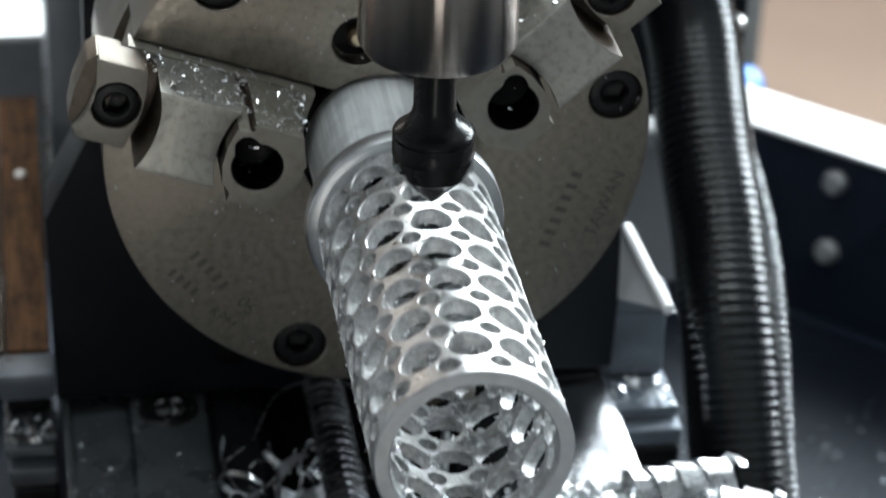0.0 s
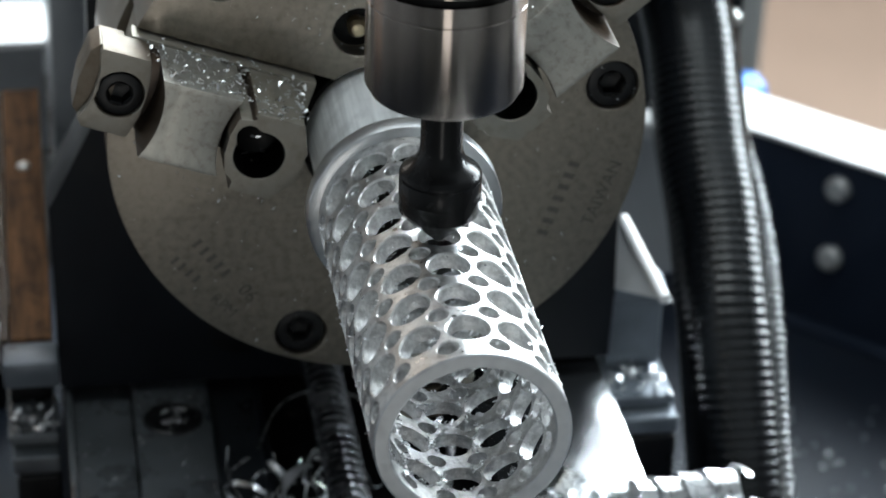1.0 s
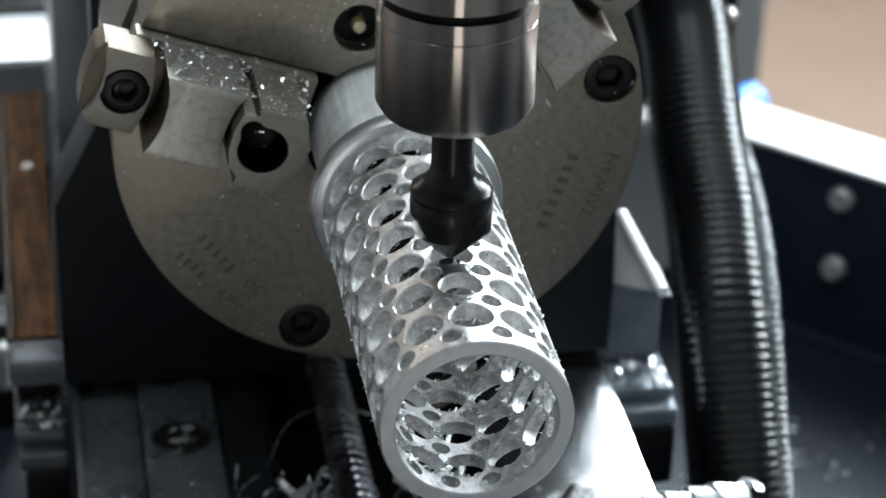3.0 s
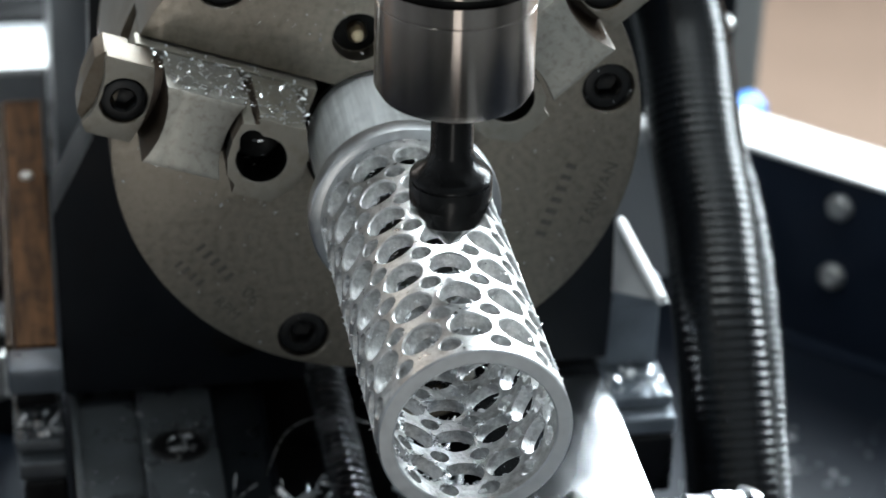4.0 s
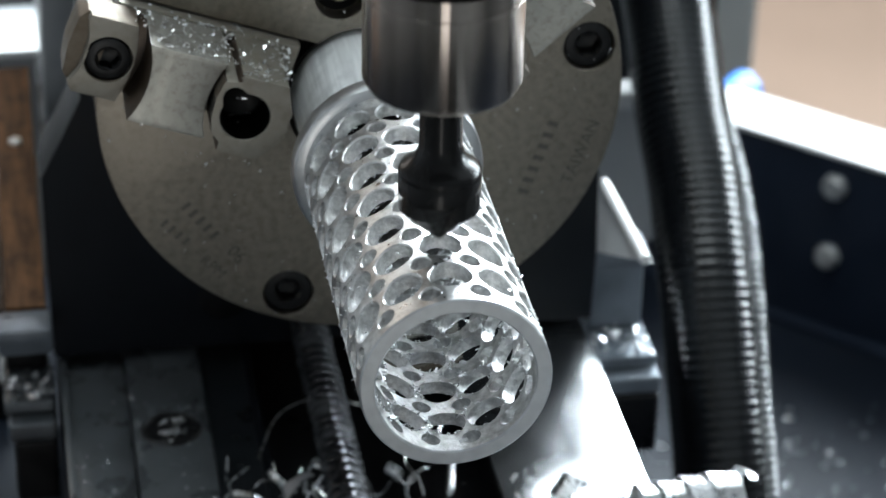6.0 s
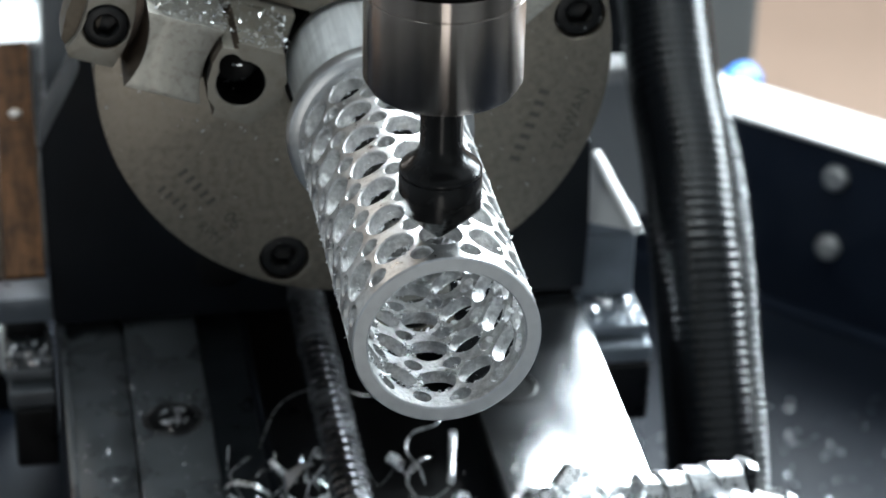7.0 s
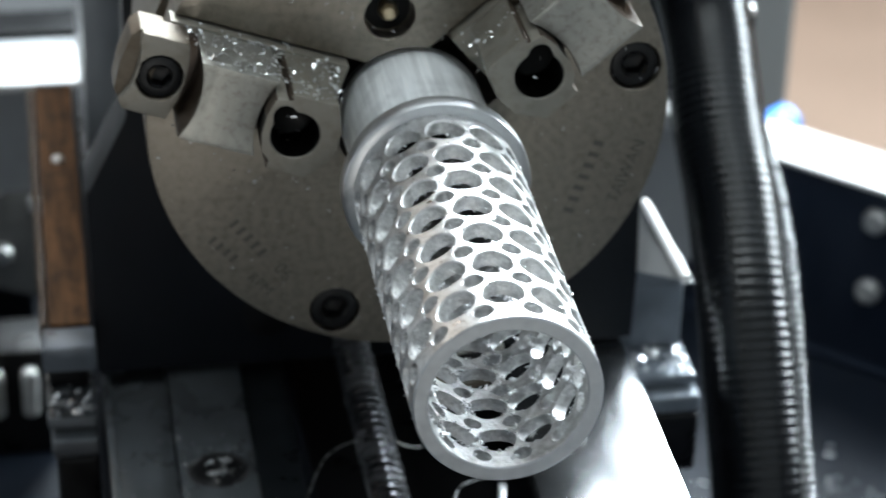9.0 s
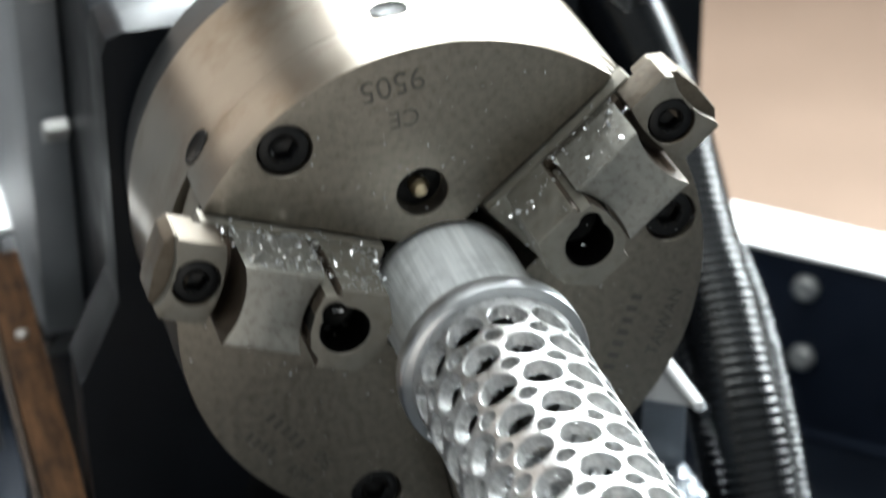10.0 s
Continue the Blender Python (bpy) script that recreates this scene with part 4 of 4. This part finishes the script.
# long stringy swarf over the screw trough
bm = bmesh.new()
strand(bm, [(-0.0318, 0.0683, -0.1519), (-0.0223, 0.0841, -0.1445), (-0.0055, 0.0893, -0.1423), (0.0066, 0.0852, -0.1445), (0.0124, 0.0893, -0.1476)], 0.00028)
strand(bm, [(0.0319, 0.0820, -0.1466), (0.0334, 0.0735, -0.1434), (0.0303, 0.0641, -0.1445), (0.0214, 0.0625, -0.1466), (0.0181, 0.0567, -0.1497), (0.0214, 0.0489, -0.1519), (0.0229, 0.0441, -0.1560)], 0.00035)
for i in range(22):
    x, y = rng.uniform(-0.043, 0.040), rng.uniform(0.003, 0.070)
    pts = []
    a = rng.uniform(0, 6.3)
    r = rng.uniform(0.004, 0.012)
    for k in range(6):
        pts.append((x + r * math.cos(a + k * 0.8), y + r * math.sin(a + k * 0.8), -0.162 + rng.uniform(-0.004, 0.012)))
    strand(bm, pts, rng.uniform(0.00015, 0.0004))
stuff("stringy_swarf", bm, "thin stringy aluminium swarf tangled over the screw", "metal chips")

# loose chips strewn on the rails, in the trough and on the tray
bm = bmesh.new()
for i in range(520):
    zone = rng.random()
    if zone < 0.35:
        x, y, z = rng.uniform(-0.097, -0.047), rng.uniform(-0.03, 0.12), RAIL_Z + 0.0004
        s = rng.uniform(0.0004, 0.0013)
    elif zone < 0.7:
        x, y, z = rng.uniform(-0.045, 0.048), rng.gauss(0.014, 0.035), RAIL_Z - rng.uniform(0.006, 0.016)
        s = rng.uniform(0.0006, 0.003)
    else:
        x, y, z = rng.uniform(0.051, 0.098), min(rng.gauss(0.014, 0.02), 0.07), RAIL_Z + 0.0004
        s = rng.uniform(0.0005, 0.002)
    flake(bm, (x, y, z), s, (0, 0, 1))
for bx, by in ((-0.0598, 0.0225), (0.0629, 0.0265), (-0.0598, 0.0960)):
    for i in range(26):
        a, r = rng.uniform(0, 6.3), 0.0062 * math.sqrt(rng.random())
        flake(bm, (bx + r * math.cos(a), by + r * math.sin(a), RAIL_Z + rng.uniform(0.0002, 0.0022)), rng.uniform(0.0008, 0.0026))
stuff("loose_chips", bm, "loose bright aluminium chips strewn over rails and trough", "metal chips")

bm = bmesh.new()
for i in range(900):
    near = i % 2
    flake(bm, (rng.uniform(0.17, 0.36), rng.uniform(-0.02, 0.18) if near else rng.uniform(0.02, 0.42), -0.3915), rng.uniform(0.0006, 0.0040 if near else 0.003), (0, 0, 1))
stuff("tray_chips", bm, "fine aluminium chips scattered over the dark tray", "metal chips")

# chips stuck to the rotary axis; these travel with it
def jaw_point(a, x, y, z):
    """A place in the chuck's space from one in the jaw's."""
    return (Matrix.Rotation(-a, 4, "Y") @ Vector((x, y, z)))


bm = bmesh.new()
for a, side, n in ((JAW_A[0], -1, 360), (JAW_A[1], 1, 90)):
    up = jaw_point(a, 0, 0, side)
    for i in range(n):
        x = rng.uniform(0.030, 0.079)
        deep = -0.034 if x < 0.047 else -0.028 if x < 0.073 else -0.0176
        p = jaw_point(a, x, rng.uniform(deep, -0.001), side * 0.0129)
        flake(bm, p, rng.uniform(0.0004, 0.0012) if rng.random() < 0.8 else rng.uniform(0.0014, 0.0026), up)
for i in range(60):
    a = JAW_A[rng.randrange(2)]
    ang, r = rng.uniform(0, 6.3), 0.006 * math.sqrt(rng.random())
    p = jaw_point(a, 0.0420 + r * math.cos(ang), -0.0280, r * math.sin(ang))
    if rng.random() < 0.10:
        flake(bm, p, rng.uniform(0.0008, 0.0022))
jaw_chips = stuff("jaw_chips", bm, "aluminium slivers sticking to the chuck jaws", "metal chips")

bm = bmesh.new()
for i in range(300):
    ang, r = rng.uniform(0, 6.3), rng.uniform(0.028, 0.081)
    flake(bm, (r * math.cos(ang), -0.0002, r * math.sin(ang)), rng.uniform(0.0002, 0.0009), (0, -1, 0))
face_chips = stuff("face_chips", bm, "fine chips sticking to the oily chuck face", "metal chips")

bm = bmesh.new()
for xa, xb in ((-0.1180, -0.0990), (0.1055, 0.1279)):
    for i in range(40):
        flake(bm, (rng.uniform(xa, xb), rng.uniform(0.097, 0.116), -0.1665 + rng.uniform(0, 0.004) * rng.random()), rng.uniform(0.0008, 0.004), (0, 0, 1))
ledge_chips = stuff("ledge_chips", bm, "small heaps of chips on the bearing block ledges", "metal chips")

# ragged burrs left round the drilled holes, a part of the tube
bm = bmesh.new()
for i in range(2800):
    big = rng.random() < 0.7
    th0 = radians(30 * rng.randrange(12) + (0 if big else 15))
    y0 = Y_FIRST - PITCH * (rng.randrange(7) + (0 if big else 0.5))
    ang = rng.uniform(0, 6.3)
    inside = rng.random() < 0.7
    r = (0.0053 if inside else 0.0059) if big else (0.0027 if inside else 0.0030)
    rad = R_I - 0.0002 if inside else R_O
    t = th0 + math.asin(max(-1, min(1, r * math.cos(ang) / rad)))
    n = Vector((math.sin(t), 0, math.cos(t)))
    flake(bm, Vector((rad * n.x, y0 + r * math.sin(ang), rad * n.z)), rng.uniform(0.0004, 0.0022) if inside else rng.uniform(0.0003, 0.0011), n if rng.random() < 0.6 else None)
for i in range(280):
    t = rng.uniform(0, 6.3)
    flake(bm, (R_O * math.sin(t), rng.uniform(-0.160, -0.05), R_O * math.cos(t)), rng.uniform(0.0004, 0.0015))
tagged(part("burr_fringe", bm, M_CHIP, tube, "ragged bright burrs round the holes", smooth=False), kind="stuff")

# ---- stamped marks on the chuck face ----
M_INK = mat("stamped_mark", (0.135, 0.124, 0.108), 0.5, 0.7, 0.3, 400)


def stamped(text, x, z, turn, size):
    d = bpy.data.curves.new("stamp", "FONT")
    d.body, d.size, d.align_x, d.align_y, d.extrude = text, size, "CENTER", "CENTER", 0.00005
    ob = new("stamped_mark", d)
    me = bpy.data.meshes.new_from_object(ob)
    bpy.data.objects.remove(ob)
    bpy.data.curves.remove(d)
    me.materials.append(M_INK)
    mk = new("stamped_mark", me)
    mk.parent = chuck
    mk.matrix_basis = Matrix.Translation((x, -0.00008, z)) @ Matrix.Rotation(radians(-turn), 4, "Y") @ Matrix.Rotation(radians(90), 4, "X")
    return tagged(mk, "dark stamped marking")


def bars(x, z, turn, widths, height):
    """Writing that cannot be read, as plain bars along one line."""
    at = -sum(widths) / 2
    m = Matrix.Translation((x, -0.00002, z)) @ Matrix.Rotation(radians(-turn), 4, "Y")
    for w in widths:
        part("stamped_bar", box(0, w * 0.42, -0.00012, 0.0, -height * 0.4, height * 0.4, 0), M_INK, chuck, smooth=False, at=m @ Matrix.Translation((at, 0, 0)))
        at += w


stamped("9505", -0.0155, 0.0715, 180 + 9, 0.0100)
stamped("CE", -0.0120, 0.0605, 180 + 4, 0.0078)
stamped("06", -0.0405, -0.0530, -52, 0.0062)
bars(-0.0510, -0.0405, -52, (0.0035,) * 5, 0.0045)
bars(-0.0590, -0.0440, -47, (0.0032,) * 4, 0.0040)
stamped("RPM", -0.0480, -0.0570, -47, 0.0052)
bars(0.0570, -0.0235, 70, (0.0042,) * 7, 0.0046)
stamped("TAIWAN", 0.0705, -0.0235, 69, 0.0060)
CARRIED += [jaw_chips, face_chips, ledge_chips]


def motions():
    for ob in CARRIED:
        base = ob.matrix_basis.copy()
        walk(ob, [(t, Matrix.Translation((0, s, 0)) @ base) for t, s in TRAVEL])
    walk(tip, [(i / 30, pose(0, 0, 0, 0, 0, SPIN * i % 360)) for i in range(301)])
    walk(tool, [(t, pose(X_TOOL, Y_TOOL, z)) for t, z in PLUNGE])


motions()
